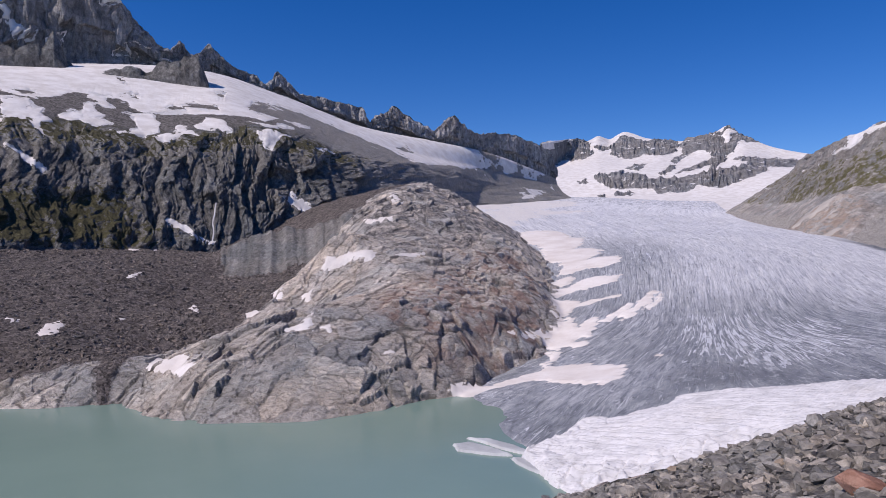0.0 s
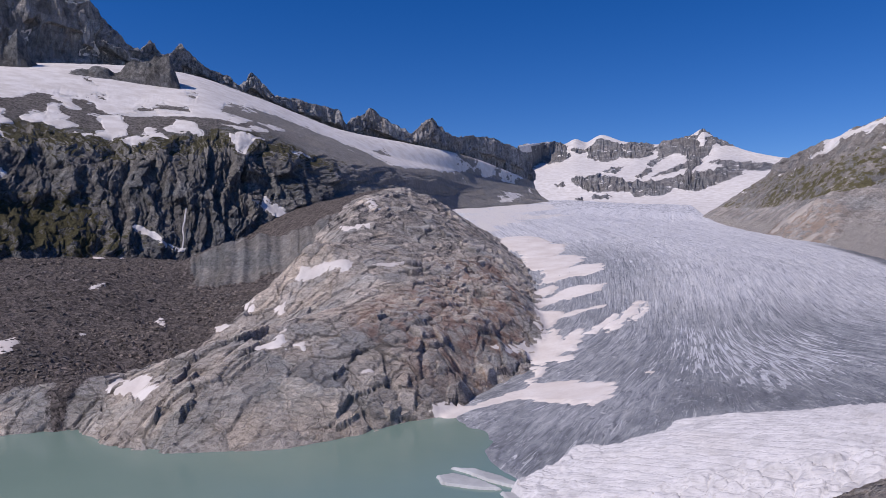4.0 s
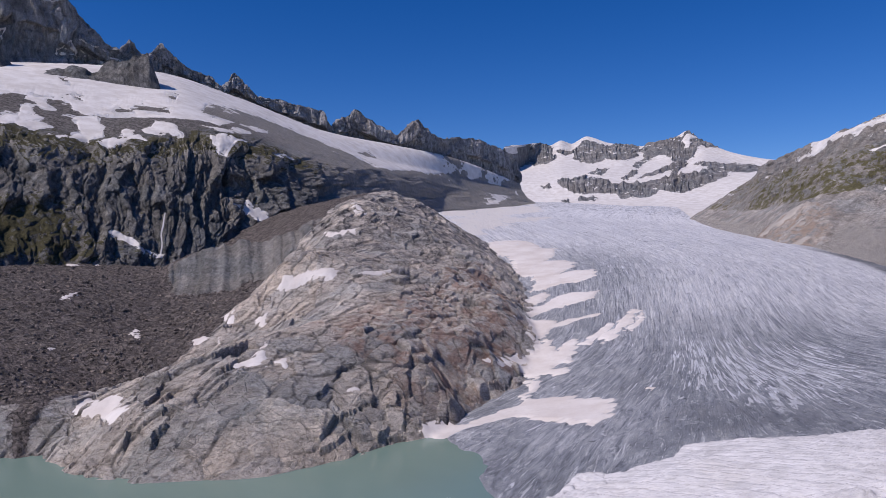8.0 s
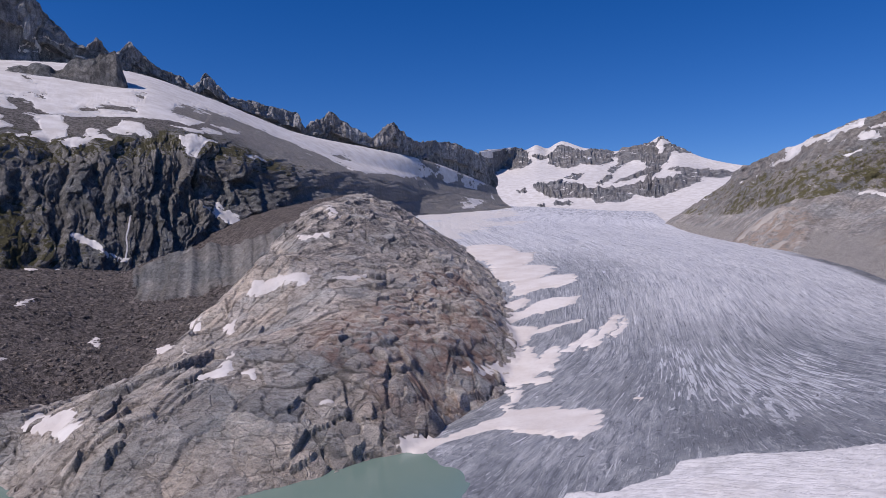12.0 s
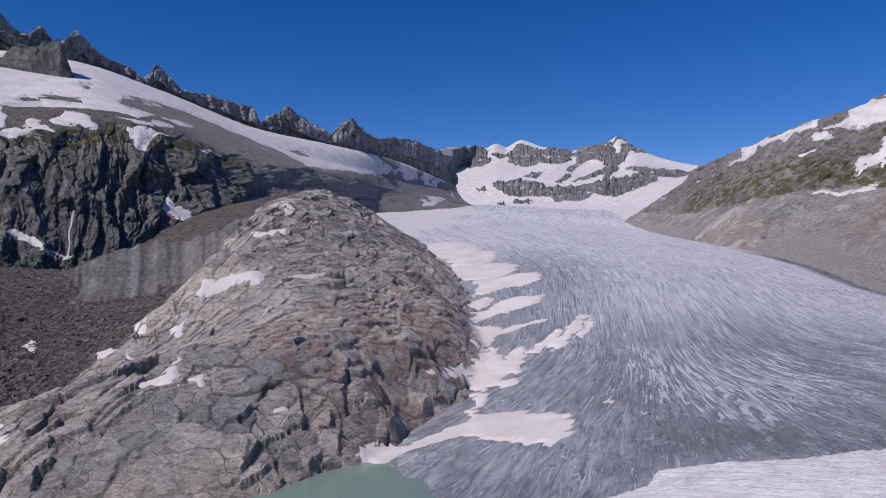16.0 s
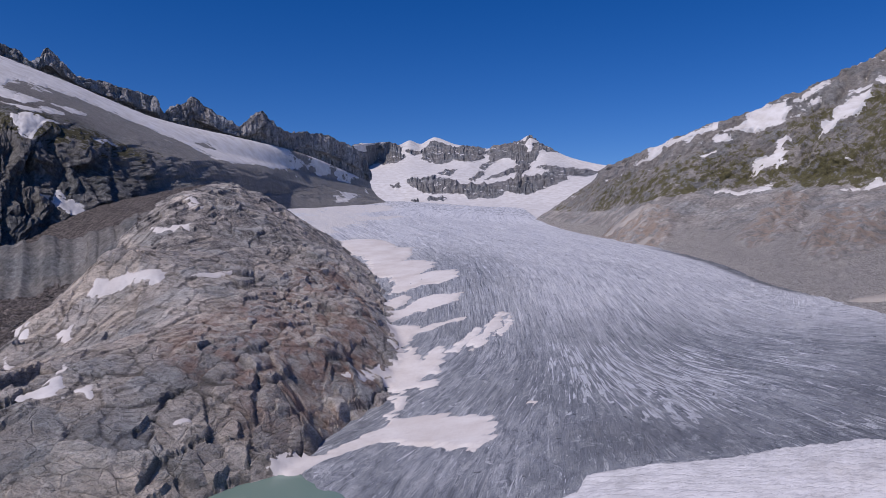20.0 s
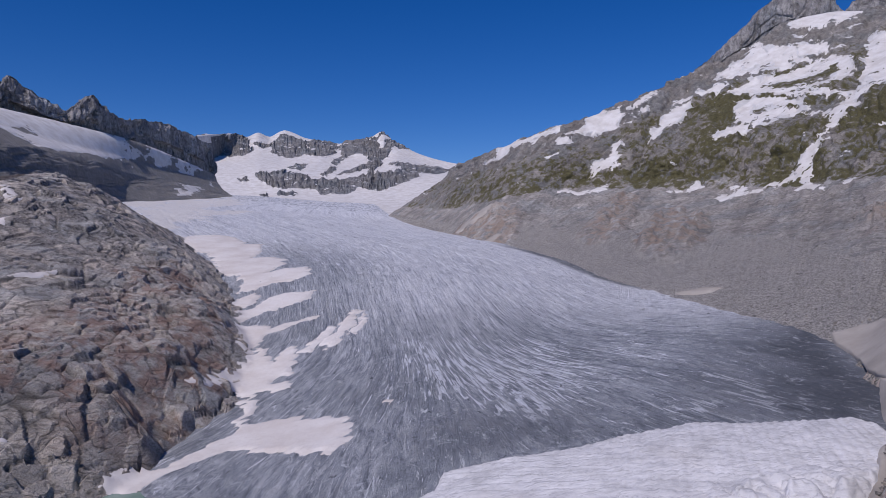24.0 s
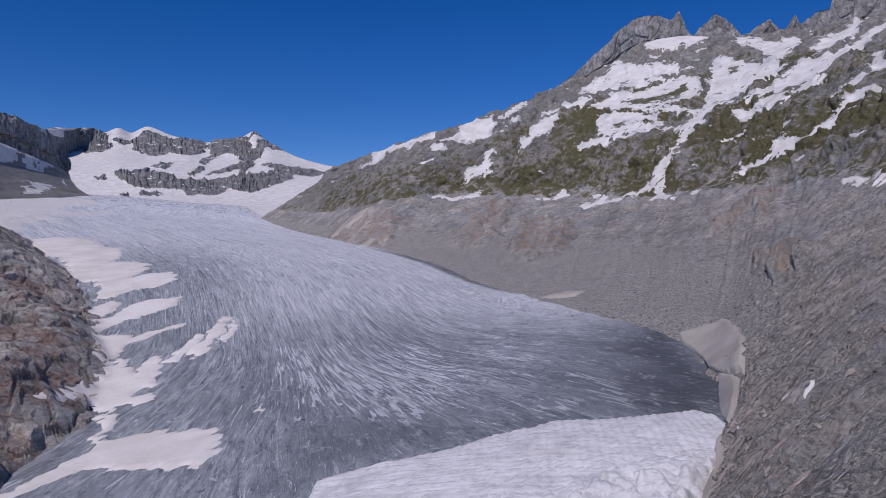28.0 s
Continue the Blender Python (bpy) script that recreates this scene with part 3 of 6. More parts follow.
RIGHT_GREEN = [(92, 2238, 278), (150, 1731, 238), (220, 1467, 245), (358, 1454, 270), (469, 1394, 278), (577, 1268, 276), (644, 1135, 280), (681, 984, 276), (693, 839, 282), (648, 667, 276), (619, 539, 258), (574, 420, 232)]
RIGHT_SNOW = [(147, 2284, 318), (190, 1776, 283), (265, 1540, 290), (410, 1543, 332), (536, 1529, 372), (703, 1507, 426), (849, 1443, 470), (965, 1333, 499), (940, 1087, 442), (956, 922, 432), (951, 761, 405), (927, 606, 370)]
RIGHT_CREST = [(204, 2329, 360), (224, 1822, 327), (312, 1611, 348), (471, 1649, 406), (624, 1709, 474), (808, 1734, 558), (970, 1675, 645), (1165, 1557, 626), (1257, 1407, 607), (1326, 1228, 620), (1367, 1039, 668), (1370, 839, 600)]
TOWER_TOP = [(753, 1839, 545), (803, 1821, 587), (845, 1805, 629), (887, 1788, 664), (914, 1776, 702), (955, 1757, 731), (994, 1738, 730), (1026, 1722, 715), (1049, 1710, 735), (1064, 1702, 691), (1077, 1695, 666), (1101, 1681, 698), (1126, 1661, 720), (1152, 1636, 688), (1168, 1620, 657), (1181, 1607, 657), (1199, 1588, 675), (1215, 1572, 682), (1230, 1555, 653), (1240, 1544, 652), (1254, 1528, 686), (1262, 1519, 659), (1284, 1493, 681), (1303, 1470, 682), (1310, 1461, 715), (1325, 1441, 701), (1346, 1413, 727), (1390, 1349, 740), (1454, 1242, 717)]
TOWER_FOOT = [(750, 1835, 520), (800, 1817, 546), (843, 1801, 563), (884, 1783, 582), (911, 1772, 591), (951, 1753, 609), (991, 1734, 626), (1023, 1718, 633), (1046, 1706, 637), (1061, 1698, 636), (1074, 1691, 638), (1098, 1678, 639), (1122, 1657, 638), (1149, 1632, 632), (1165, 1616, 620), (1177, 1604, 615), (1196, 1585, 605), (1211, 1568, 602), (1227, 1551, 598), (1237, 1540, 599), (1250, 1525, 598), (1258, 1515, 599), (1280, 1490, 601), (1299, 1466, 607), (1306, 1458, 616), (1321, 1438, 625), (1342, 1410, 631), (1386, 1346, 640), (1450, 1240, 635)]
SHORE = [(-408, 247, 0), (-376, 263, 0), (-342, 279, 0), (-325, 292, 0), (-288, 280, 0), (-260, 277, 0), (-224, 289, 0), (-199, 303, 0), (-185, 324, 0), (-173, 347, 0), (-164, 373, 0), (-152, 392, 0)]
LAKE_BED = [(-309, 181, -14), (-272, 203, -14), (-228, 222, -14), (-191, 229, -14), (-163, 248, -14), (-141, 282, -14)]
HEADLAND = [(-207, 377, 37), (-223, 338, 30), (-260, 311, 26), (-261, 290, 14), (-193, 333, 11), (-179, 373, 18), (-227, 377, 46), (-250, 501, 71), (-281, 484, 62), (-201, 565, 70), (-214, 688, 90), (-268, 668, 102), (-308, 618, 102), (-305, 505, 80), (-400, 873, 181), (-372, 928, 168), (-288, 832, 129), (-151, 413, 17), (-148, 477, 32), (-164, 577, 61), (-364, 383, 12), (-284, 431, 42), (-290, 386, 38), (-188, 410, 42), (-174, 491, 50), (-312, 514, 97), (-352, 654, 124), (-368, 735, 155)]
SCREE = [(-496, 472, 67), (-431, 478, 39), (-407, 323, 30), (-541, 379, 63), (-434, 304, 31), (-552, 323, 56), (-341, 301, 16), (-488, 414, 53), (-414, 243, 23), (-628, 511, 88), (-590, 612, 87), (-631, 442, 88), (-622, 364, 85), (-449, 537, 58), (-394, 426, 37), (-374, 469, 43), (-414, 552, 58), (-347, 537, 70)]
MORAINE = [(-502, 623, 99), (-459, 643, 109), (-426, 677, 118), (-523, 645, 88), (-494, 692, 97), (-487, 596, 73), (-433, 606, 73), (-396, 613, 85), (-434, 789, 161), (-428, 859, 178)]
ROCK_EDGE = [(-316, 277, 9), (-356, 351, 14), (-353, 382, 26), (-340, 420, 39), (-343, 480, 55), (-343, 540, 72), (-358, 554, 90), (-382, 634, 112), (-400, 727, 152), (-405, 882, 185)]
ROCK_RIM = [(-149, 403, 1), (-145, 428, 4), (-132, 470, 10), (-126, 500, 15), (-131, 538, 23), (-143, 601, 38), (-162, 669, 54), (-193, 758, 72), (-254, 895, 98), (-344, 1078, 128), (-497, 1417, 174), (-711, 1933, 234)]
ROCK_UNDER = [(-131, 397, -14), (-126, 422, -11), (-112, 461, -5), (-105, 487, 1), (-109, 527, 7), (-119, 590, 21), (-135, 656, 37), (-159, 733, 54), (-216, 876, 79), (-293, 1046, 107), (-423, 1364, 149), (-602, 1840, 202)]
FLEECE_EDGE = [(-60, 252), (-69, 264), (-81, 281), (-80, 289), (-68, 305), (-64, 319), (-47, 318), (-28, 327), (-24, 338), (-16, 338), (4, 336), (9, 335), (24, 335), (48, 340), (57, 340), (64, 344), (93, 337), (128, 340), (132, 333), (126, 312), (100, 288), (77, 268), (64, 257), (52, 232), (20, 222), (-25, 230), (-50, 241)]


# outlines of snow lying on the land, in thousandths of the sheet's width and height
SNOW_LEFT = []
SNOW_LEFT += [
    [(52, 921), (104, 923), (187, 929), (245, 934), (305, 937), (415, 937), (463, 929), (525, 926), (569, 923), (624, 918), (697, 915), (804, 915), (846, 915), (878, 926), (920, 929), (935, 850), (939, 805), (922, 745), (904, 729), (888, 693), (864, 764), (833, 805), (810, 825), (776, 835), (737, 841), (642, 838), (604, 830), (598, 795), (624, 767), (689, 748), (659, 718), (601, 742), (527, 751), (451, 764), (386, 781), (319, 778), (298, 789), (293, 811), (269, 819), (219, 819), (186, 814), (163, 786), (125, 754), (90, 773), (55, 795)],
]
SNOW_LEFT += [
    [(73, 742), (94, 748), (116, 748), (120, 701), (138, 704), (134, 679), (158, 655), (134, 638), (139, 564), (125, 603), (116, 641), (90, 641), (73, 630)],
    [(225, 808), (254, 816), (269, 775), (254, 773), (235, 795)],
]
SNOW_LEFT += [
    [(168, 693), (192, 710), (215, 712), (221, 762), (231, 778), (239, 742), (254, 726), (239, 704), (264, 690), (235, 660), (219, 671), (209, 685), (192, 660), (171, 674)],
    [(303, 748), (325, 767), (344, 773), (350, 737), (364, 723), (357, 677), (308, 655), (283, 638), (260, 641), (264, 655), (298, 666), (313, 693)],
    [(343, 647), (364, 663), (392, 668), (405, 707), (424, 696), (443, 660), (450, 641), (411, 655), (399, 636), (386, 603), (357, 608)],
]
SNOW_LEFT += [
    [(444, 701), (463, 707), (472, 740), (501, 718), (527, 704), (549, 660), (501, 671), (478, 668), (450, 685)],
    [(644, 649), (685, 658), (731, 649), (765, 655), (727, 630), (716, 586), (698, 526), (676, 542)],
    [(595, 707), (665, 693), (747, 707), (743, 696), (672, 668)],
    [(716, 751), (750, 759), (781, 756), (756, 729)],
    [(801, 597), (811, 630), (819, 616), (806, 584)],
    [(936, 960), (951, 960), (964, 960), (978, 960), (987, 960), (970, 805), (965, 960), (958, 803), (954, 827), (943, 960), (933, 960)],
]
SNOW_LEFT += [
    [(708, 266), (740, 258), (756, 285), (775, 238), (795, 197), (804, 170), (820, 145), (814, 137), (801, 156), (774, 181), (746, 222)],
    [(374, 211), (395, 214), (427, 184), (440, 156), (495, 123), (488, 110), (453, 132), (434, 156), (402, 189)],
    [(73, 512), (90, 504), (116, 466), (144, 425), (139, 419), (112, 449), (86, 490)],
    [(967, 589), (977, 627), (971, 342), (965, 252)],
]
SNOW_CREST = []
SNOW_CREST += [
    [(117, 167), (137, 300), (162, 433), (175, 450), (202, 567), (220, 550), (244, 400), (225, 317), (197, 200), (179, 233), (164, 250), (127, 183)],
    [(47, 633), (54, 617), (66, 467), (73, 400), (71, 350), (65, 367), (57, 450), (50, 933)],
    [(81, 300), (90, 317), (88, 283), (84, 267)],
    [(106, 917), (114, 900), (133, 900), (112, 667)],
]
SNOW_RIGHT = []
SNOW_RIGHT += [
    [(526, 935), (533, 990), (554, 990), (580, 990), (596, 990), (614, 990), (641, 919), (669, 894), (685, 919), (692, 892), (683, 867), (676, 831), (667, 818), (654, 852), (627, 888), (604, 990), (585, 926), (563, 917), (549, 915)],
    [(480, 924), (492, 971), (496, 912), (523, 885), (558, 872), (555, 852), (526, 861), (542, 831), (513, 858), (517, 838), (487, 861), (459, 874), (436, 892), (440, 908), (462, 908)],
]
SNOW_RIGHT += [
    [(439, 831), (471, 836), (479, 845), (510, 818), (538, 836), (558, 840), (573, 825), (579, 787), (576, 760), (563, 755), (529, 766), (508, 771), (552, 744), (585, 730), (579, 726), (543, 739), (502, 766), (483, 784), (454, 809)],
    [(449, 733), (454, 755), (477, 775), (508, 753), (524, 733), (508, 735), (529, 710), (552, 697), (515, 715), (489, 717), (473, 708), (454, 701), (439, 688), (432, 688), (442, 712), (470, 717)],
]
SNOW_RIGHT += [
    [(595, 872), (608, 852), (629, 813), (658, 796), (676, 793), (664, 775), (644, 757), (622, 742), (608, 730), (596, 726), (591, 717), (579, 699), (564, 672), (552, 647), (542, 602), (539, 562), (539, 517), (557, 497), (521, 497), (530, 519), (526, 537), (499, 515), (485, 512), (505, 533), (517, 557), (523, 600), (538, 620), (552, 656), (557, 683), (552, 701), (566, 708), (579, 728), (588, 735), (585, 755), (589, 764), (592, 802), (594, 836)],
    [(705, 849), (714, 879), (735, 897), (753, 935), (750, 892), (733, 867), (720, 852), (708, 845)],
]
SNOW_RIGHT += [
    [(670, 757), (692, 791), (708, 816), (726, 831), (751, 856), (767, 888), (776, 897), (776, 865), (761, 856), (751, 809), (733, 789), (720, 769), (697, 744), (680, 742)],
    [(651, 739), (680, 762), (691, 748), (675, 733), (672, 717), (679, 717), (663, 703), (642, 699), (624, 690), (617, 708), (635, 708), (657, 710), (647, 719), (663, 730)],
    [(622, 726), (644, 735), (660, 744), (654, 735), (635, 724)],
]
SNOW_RIGHT += [
    [(619, 542), (626, 566), (623, 591), (633, 569), (648, 582), (664, 596), (672, 625), (677, 616), (692, 613), (703, 627), (720, 645), (736, 658), (742, 683), (750, 701), (763, 708), (770, 697), (764, 674), (751, 654), (733, 636), (716, 618), (698, 602), (682, 593), (664, 582), (645, 564), (630, 557)],
    [(751, 499), (766, 506), (782, 508), (795, 515), (800, 492), (773, 494)],
    [(250, 503), (267, 503), (283, 483), (302, 503), (312, 542), (315, 521), (309, 492), (293, 461), (265, 483)],
    [(342, 488), (348, 508), (352, 490)],
]
SNOW_RIGHT += [
    [(386, 501), (404, 510), (414, 528), (417, 517), (406, 501)],
    [(432, 458), (433, 485), (449, 499), (445, 519), (465, 521), (470, 497), (485, 512), (482, 492), (455, 470)],
    [(564, 501), (585, 517), (582, 510)],
    [(103, 879), (128, 892), (124, 980), (146, 951), (172, 942), (211, 921), (212, 982), (218, 910), (194, 921), (166, 915), (144, 917), (130, 876)],
    [(227, 890), (249, 894), (253, 987), (284, 930), (305, 917), (311, 890), (303, 867), (309, 840), (290, 843), (259, 870)],
    [(315, 901), (340, 937), (359, 942), (367, 921), (337, 910)],
]
SNOW_RIGHT += [
    [(361, 708), (361, 744), (374, 773), (377, 813), (383, 831), (390, 847), (404, 838), (401, 798), (392, 771), (378, 757), (370, 719)],
    [(384, 867), (404, 867), (420, 865), (434, 870), (445, 854), (426, 845), (406, 849), (387, 858)],
    [(287, 562), (290, 602), (286, 638), (303, 652), (311, 667), (308, 751), (318, 748), (317, 699), (325, 672), (320, 645), (324, 618), (317, 613), (314, 578), (315, 613), (302, 600), (292, 571)],
    [(211, 780), (224, 796), (228, 769), (216, 760)],
    [(218, 872), (233, 872), (237, 849), (222, 854)],
]
SNOW_RIGHT += [
    [(339, 885), (351, 883), (345, 872)],
    [(380, 966), (406, 966), (434, 969), (454, 969), (440, 969), (424, 966), (398, 966), (378, 964)],
    [(673, 665), (676, 672), (682, 658), (677, 654)],
    [(602, 652), (608, 665), (622, 667), (614, 658)],
    [(742, 726), (756, 735), (758, 726), (747, 717)],
    [(722, 703), (732, 712), (738, 701), (729, 694)],
    [(761, 760), (775, 782), (775, 737), (766, 742)],
]
SNOW_RIGHT += [
    [(820, 236), (831, 243), (848, 252), (870, 261), (870, 256), (850, 243)],
]
SILT_RIGHT = []
SILT_RIGHT += [
    [(594, 189), (610, 207), (622, 220), (647, 236), (669, 236), (692, 234), (705, 227), (705, 213), (682, 189), (657, 166), (630, 164), (613, 173), (602, 175)],
    [(673, 180), (692, 198), (711, 198), (720, 182), (728, 169), (704, 153), (683, 137), (676, 162)],
    [(735, 18), (720, 70), (729, 133), (739, 166), (756, 182), (770, 175), (782, 164), (806, 169)],
    [(429, 184), (440, 198), (455, 213), (471, 220), (464, 207), (445, 191)],
    [(155, 281), (156, 375), (161, 447), (169, 479), (174, 409), (171, 348), (166, 290), (158, 245)],
]
SILT_RIGHT += [
    [(186, 294), (189, 339), (194, 369), (199, 330), (194, 297)],
    [(209, 238), (218, 272), (228, 272), (225, 229)],
]
# outlines of snow on ice and headland, in metres of the plan
SNOW_ICE = []
SNOW_ICE += [
    [(-289, 993), (-276, 1016), (-253, 1018), (-222, 980), (-206, 939), (-186, 940), (-180, 885), (-181, 848), (-164, 852), (-144, 837), (-139, 794), (-148, 788), (-152, 759), (-138, 772), (-115, 770), (-109, 740), (-118, 724), (-140, 717), (-154, 706), (-166, 702), (-166, 729), (-180, 770), (-192, 772), (-204, 801), (-217, 846), (-235, 880), (-253, 898)],
    [(-154, 573), (-154, 644), (-144, 658), (-134, 678), (-121, 687), (-102, 687), (-103, 672), (-115, 658), (-130, 648), (-144, 638), (-154, 620)],
    [(-163, 663), (-162, 681), (-152, 694), (-146, 680), (-151, 660)],
]
SNOW_ICE += [
    [(-151, 615), (-136, 618), (-124, 610), (-118, 615), (-94, 628), (-96, 624), (-114, 610), (-127, 600), (-127, 590), (-132, 579), (-134, 561), (-138, 573)],
    [(-97, 560), (-92, 574), (-86, 590), (-80, 604), (-79, 598), (-85, 578), (-91, 560)],
    [(-78, 586), (-72, 609), (-64, 634), (-60, 630), (-67, 602), (-74, 574)],
    [(-84, 578), (-74, 592), (-74, 574), (-80, 562)],
    [(-67, 586), (-62, 597), (-55, 626), (-58, 600), (-64, 582)],
]
SNOW_ICE += [
    [(-140, 518), (-134, 542), (-133, 555), (-128, 566), (-126, 579), (-120, 564), (-114, 544), (-110, 564), (-104, 574), (-100, 567), (-98, 544), (-103, 537), (-100, 526), (-109, 524), (-112, 519), (-96, 506), (-102, 501), (-116, 504), (-122, 501), (-128, 513), (-139, 488), (-146, 474), (-142, 496)],
]
SNOW_ICE += [
    [(-122, 501), (-116, 490), (-115, 472), (-114, 454), (-108, 454), (-98, 456), (-84, 450), (-68, 442), (-61, 429), (-61, 411), (-62, 399), (-67, 393), (-78, 402), (-90, 411), (-102, 417), (-110, 423), (-121, 420), (-130, 412), (-138, 400), (-142, 392), (-146, 390), (-156, 390), (-157, 394), (-154, 400), (-148, 405), (-139, 408), (-136, 414), (-130, 424), (-124, 435), (-118, 446), (-116, 456), (-120, 478)],
    [(-43, 441), (-42, 442), (-42, 435)],
]
SNOW_HEAD = []
SNOW_HEAD += [
    [(-324, 319), (-330, 333), (-313, 325), (-305, 329), (-277, 307), (-285, 303), (-303, 314), (-319, 318)],
    [(-246, 349), (-242, 356), (-245, 367), (-251, 383), (-237, 361), (-236, 356), (-233, 355), (-243, 350)],
    [(-313, 494), (-315, 503), (-306, 504), (-289, 514), (-278, 520), (-277, 511), (-294, 506), (-305, 497)],
    [(-361, 648), (-346, 645), (-331, 665), (-329, 650), (-351, 640)],
    [(-375, 733), (-370, 737), (-344, 708), (-343, 688)],
    [(-263, 523), (-257, 536), (-249, 559), (-250, 536)],
]
SNOW_HEAD += [
    [(-357, 448), (-349, 452), (-339, 447), (-342, 438)],
    [(-314, 467), (-310, 472), (-303, 459)],
    [(-190, 371), (-188, 375), (-187, 374)],
    [(-424, 322), (-440, 342), (-444, 358), (-422, 338), (-414, 325)],
    [(-420, 458), (-434, 479), (-412, 459), (-395, 439)],
    [(-492, 459), (-498, 471), (-502, 487), (-490, 466)],
    [(-688, 542), (-686, 554), (-690, 569), (-672, 543)],
    [(-688, 577), (-668, 572), (-656, 572), (-652, 558)],
    [(-640, 597), (-620, 596), (-612, 580)],
    [(-644, 635), (-624, 633), (-608, 609)],
    [(-666, 478), (-666, 495), (-662, 487)],
]
SNOW_HEAD += [
    [(-470, 333), (-462, 336), (-460, 330)],
    [(-428, 391), (-426, 396), (-424, 390)],
    [(-350, 475), (-339, 475), (-335, 465)],
    [(-330, 444), (-269, 389), (-266, 379)],
    [(-231, 362), (-228, 370), (-225, 361)],
]
ROCK_LEFT = []
ROCK_LEFT += [
    [(411, 814), (446, 814), (502, 797), (509, 775), (453, 786), (419, 805)],
    [(366, 800), (386, 811), (414, 811), (433, 792), (399, 784)],
    [(496, 849), (531, 844), (522, 827), (502, 836)],
    [(270, 871), (280, 871), (287, 860), (276, 860)],
    [(99, 795), (115, 808), (125, 789), (107, 770)],
    [(292, 833), (312, 838), (318, 830), (298, 827)],
    [(861, 811), (868, 833), (878, 808), (869, 786)],
]
ROCK_RIGHT = []
ROCK_RIGHT += [
    [(461, 890), (483, 885), (501, 865), (482, 872)],
    [(485, 822), (515, 800), (543, 798), (563, 811), (567, 789), (555, 769), (521, 775), (496, 791)],
    [(470, 748), (489, 753), (508, 742), (496, 737), (476, 735)],
    [(608, 816), (619, 811), (622, 791), (611, 793)],
    [(588, 748), (595, 748), (598, 733), (591, 733)],
]
ROCK_FAR = []
ROCK_FAR += [
    [(0, 896), (23, 948), (45, 873), (95, 948), (134, 908), (163, 798), (179, 757), (116, 699), (75, 705), (45, 728), (34, 647), (0, 653)],
    [(163, 821), (267, 838), (295, 861), (320, 890), (365, 884), (390, 861), (431, 890), (483, 936), (519, 936), (530, 855), (510, 780), (492, 717), (442, 723), (390, 763), (354, 705), (318, 728), (265, 751), (275, 809), (199, 792)],
]
ROCK_FAR += [
    [(533, 855), (549, 942), (572, 942), (601, 942), (621, 948), (707, 890), (725, 954), (755, 948), (814, 919), (835, 913), (816, 855), (787, 838), (766, 746), (739, 728), (723, 624), (667, 601), (597, 572), (564, 538), (526, 520), (564, 595), (599, 647), (649, 676), (631, 792), (615, 780), (564, 798), (538, 786)],
]
ROCK_FAR += [
    [(161, 514), (245, 503), (331, 526), (388, 497), (426, 445), (508, 462), (562, 480), (597, 509), (703, 538), (785, 526), (823, 578), (848, 595), (848, 468), (828, 405), (784, 364), (735, 312), (665, 312), (587, 364), (562, 295), (506, 289), (467, 295), (440, 341), (369, 347), (304, 341), (229, 405), (175, 462)],
    [(764, 636), (816, 653), (848, 671), (909, 763), (937, 653), (909, 566), (862, 555), (848, 468), (821, 480), (828, 584), (785, 595)],
    [(292, 301), (329, 312), (369, 277), (360, 249), (304, 254)],
    [(193, 283), (245, 295), (259, 231)],
]
ROCK_FAR += [
    [(469, 497), (508, 613), (528, 653), (517, 578), (490, 486)],
    [(343, 561), (388, 618), (415, 630), (379, 538)],
    [(499, 653), (547, 786), (564, 786), (528, 653)],
    [(597, 457), (648, 578), (705, 642), (687, 538), (628, 451)],
    [(95, 445), (129, 462), (150, 428), (114, 410)],
]
SNOW_FAR = []
SNOW_FAR += [
    [(320, 942), (390, 948), (449, 954), (390, 873), (345, 873)],
    [(181, 902), (233, 942), (267, 867), (181, 850)],
    [(689, 850), (742, 902), (778, 931), (741, 821)],
]
SNOW_UPPER = []
SNOW_UPPER += [
    [(-728, 1936), (-704, 2056), (-500, 2368), (-428, 2092), (-452, 1774), (-380, 1582), (-368, 1780), (-332, 1738), (-338, 1396), (-338, 1228), (-332, 1138), (-344, 1084), (-386, 1162), (-428, 1264), (-524, 1522)],
]
TAN_RIGHT = []
TAN_RIGHT += [
    [(321, 292), (321, 364), (330, 470), (353, 470), (356, 362), (349, 301), (337, 279)],
    [(371, 290), (383, 378), (404, 407), (426, 380), (432, 308), (415, 267), (402, 254)],
    [(595, 375), (619, 416), (652, 483), (672, 499), (689, 483), (673, 411), (629, 384)],
    [(146, 112), (152, 312), (174, 476), (216, 411), (243, 272), (243, 164), (187, 137)],
    [(676, 319), (714, 351), (758, 353), (744, 328), (711, 310)],
]
WHITE_ICE = [[(-34, 552), (66, 506), (64, 432), (40, 386), (20, 370), (-6, 400), (-32, 468)], [(128, 430), (138, 404), (130, 366), (120, 356), (100, 362), (102, 388)], [(80, 380), (92, 378), (86, 362), (72, 362)], [(110, 524), (114, 496), (94, 450), (90, 462)]]
DARK_ICE = [[(248, 556), (174, 380), (138, 344), (126, 354), (174, 464)], [(-24, 392), (-2, 356), (28, 352), (26, 374), (-6, 388)]]
FALL_LINE = []
FALL_LINE += [
    [(496, 271), (491, 230), (486, 197), (489, 164), (486, 121)],
]
TRAIL_LINE = []
TRAIL_LINE += [
    [(847, 178), (772, 144), (764, 160), (754, 175), (791, 202), (775, 198), (700, 153)],
]
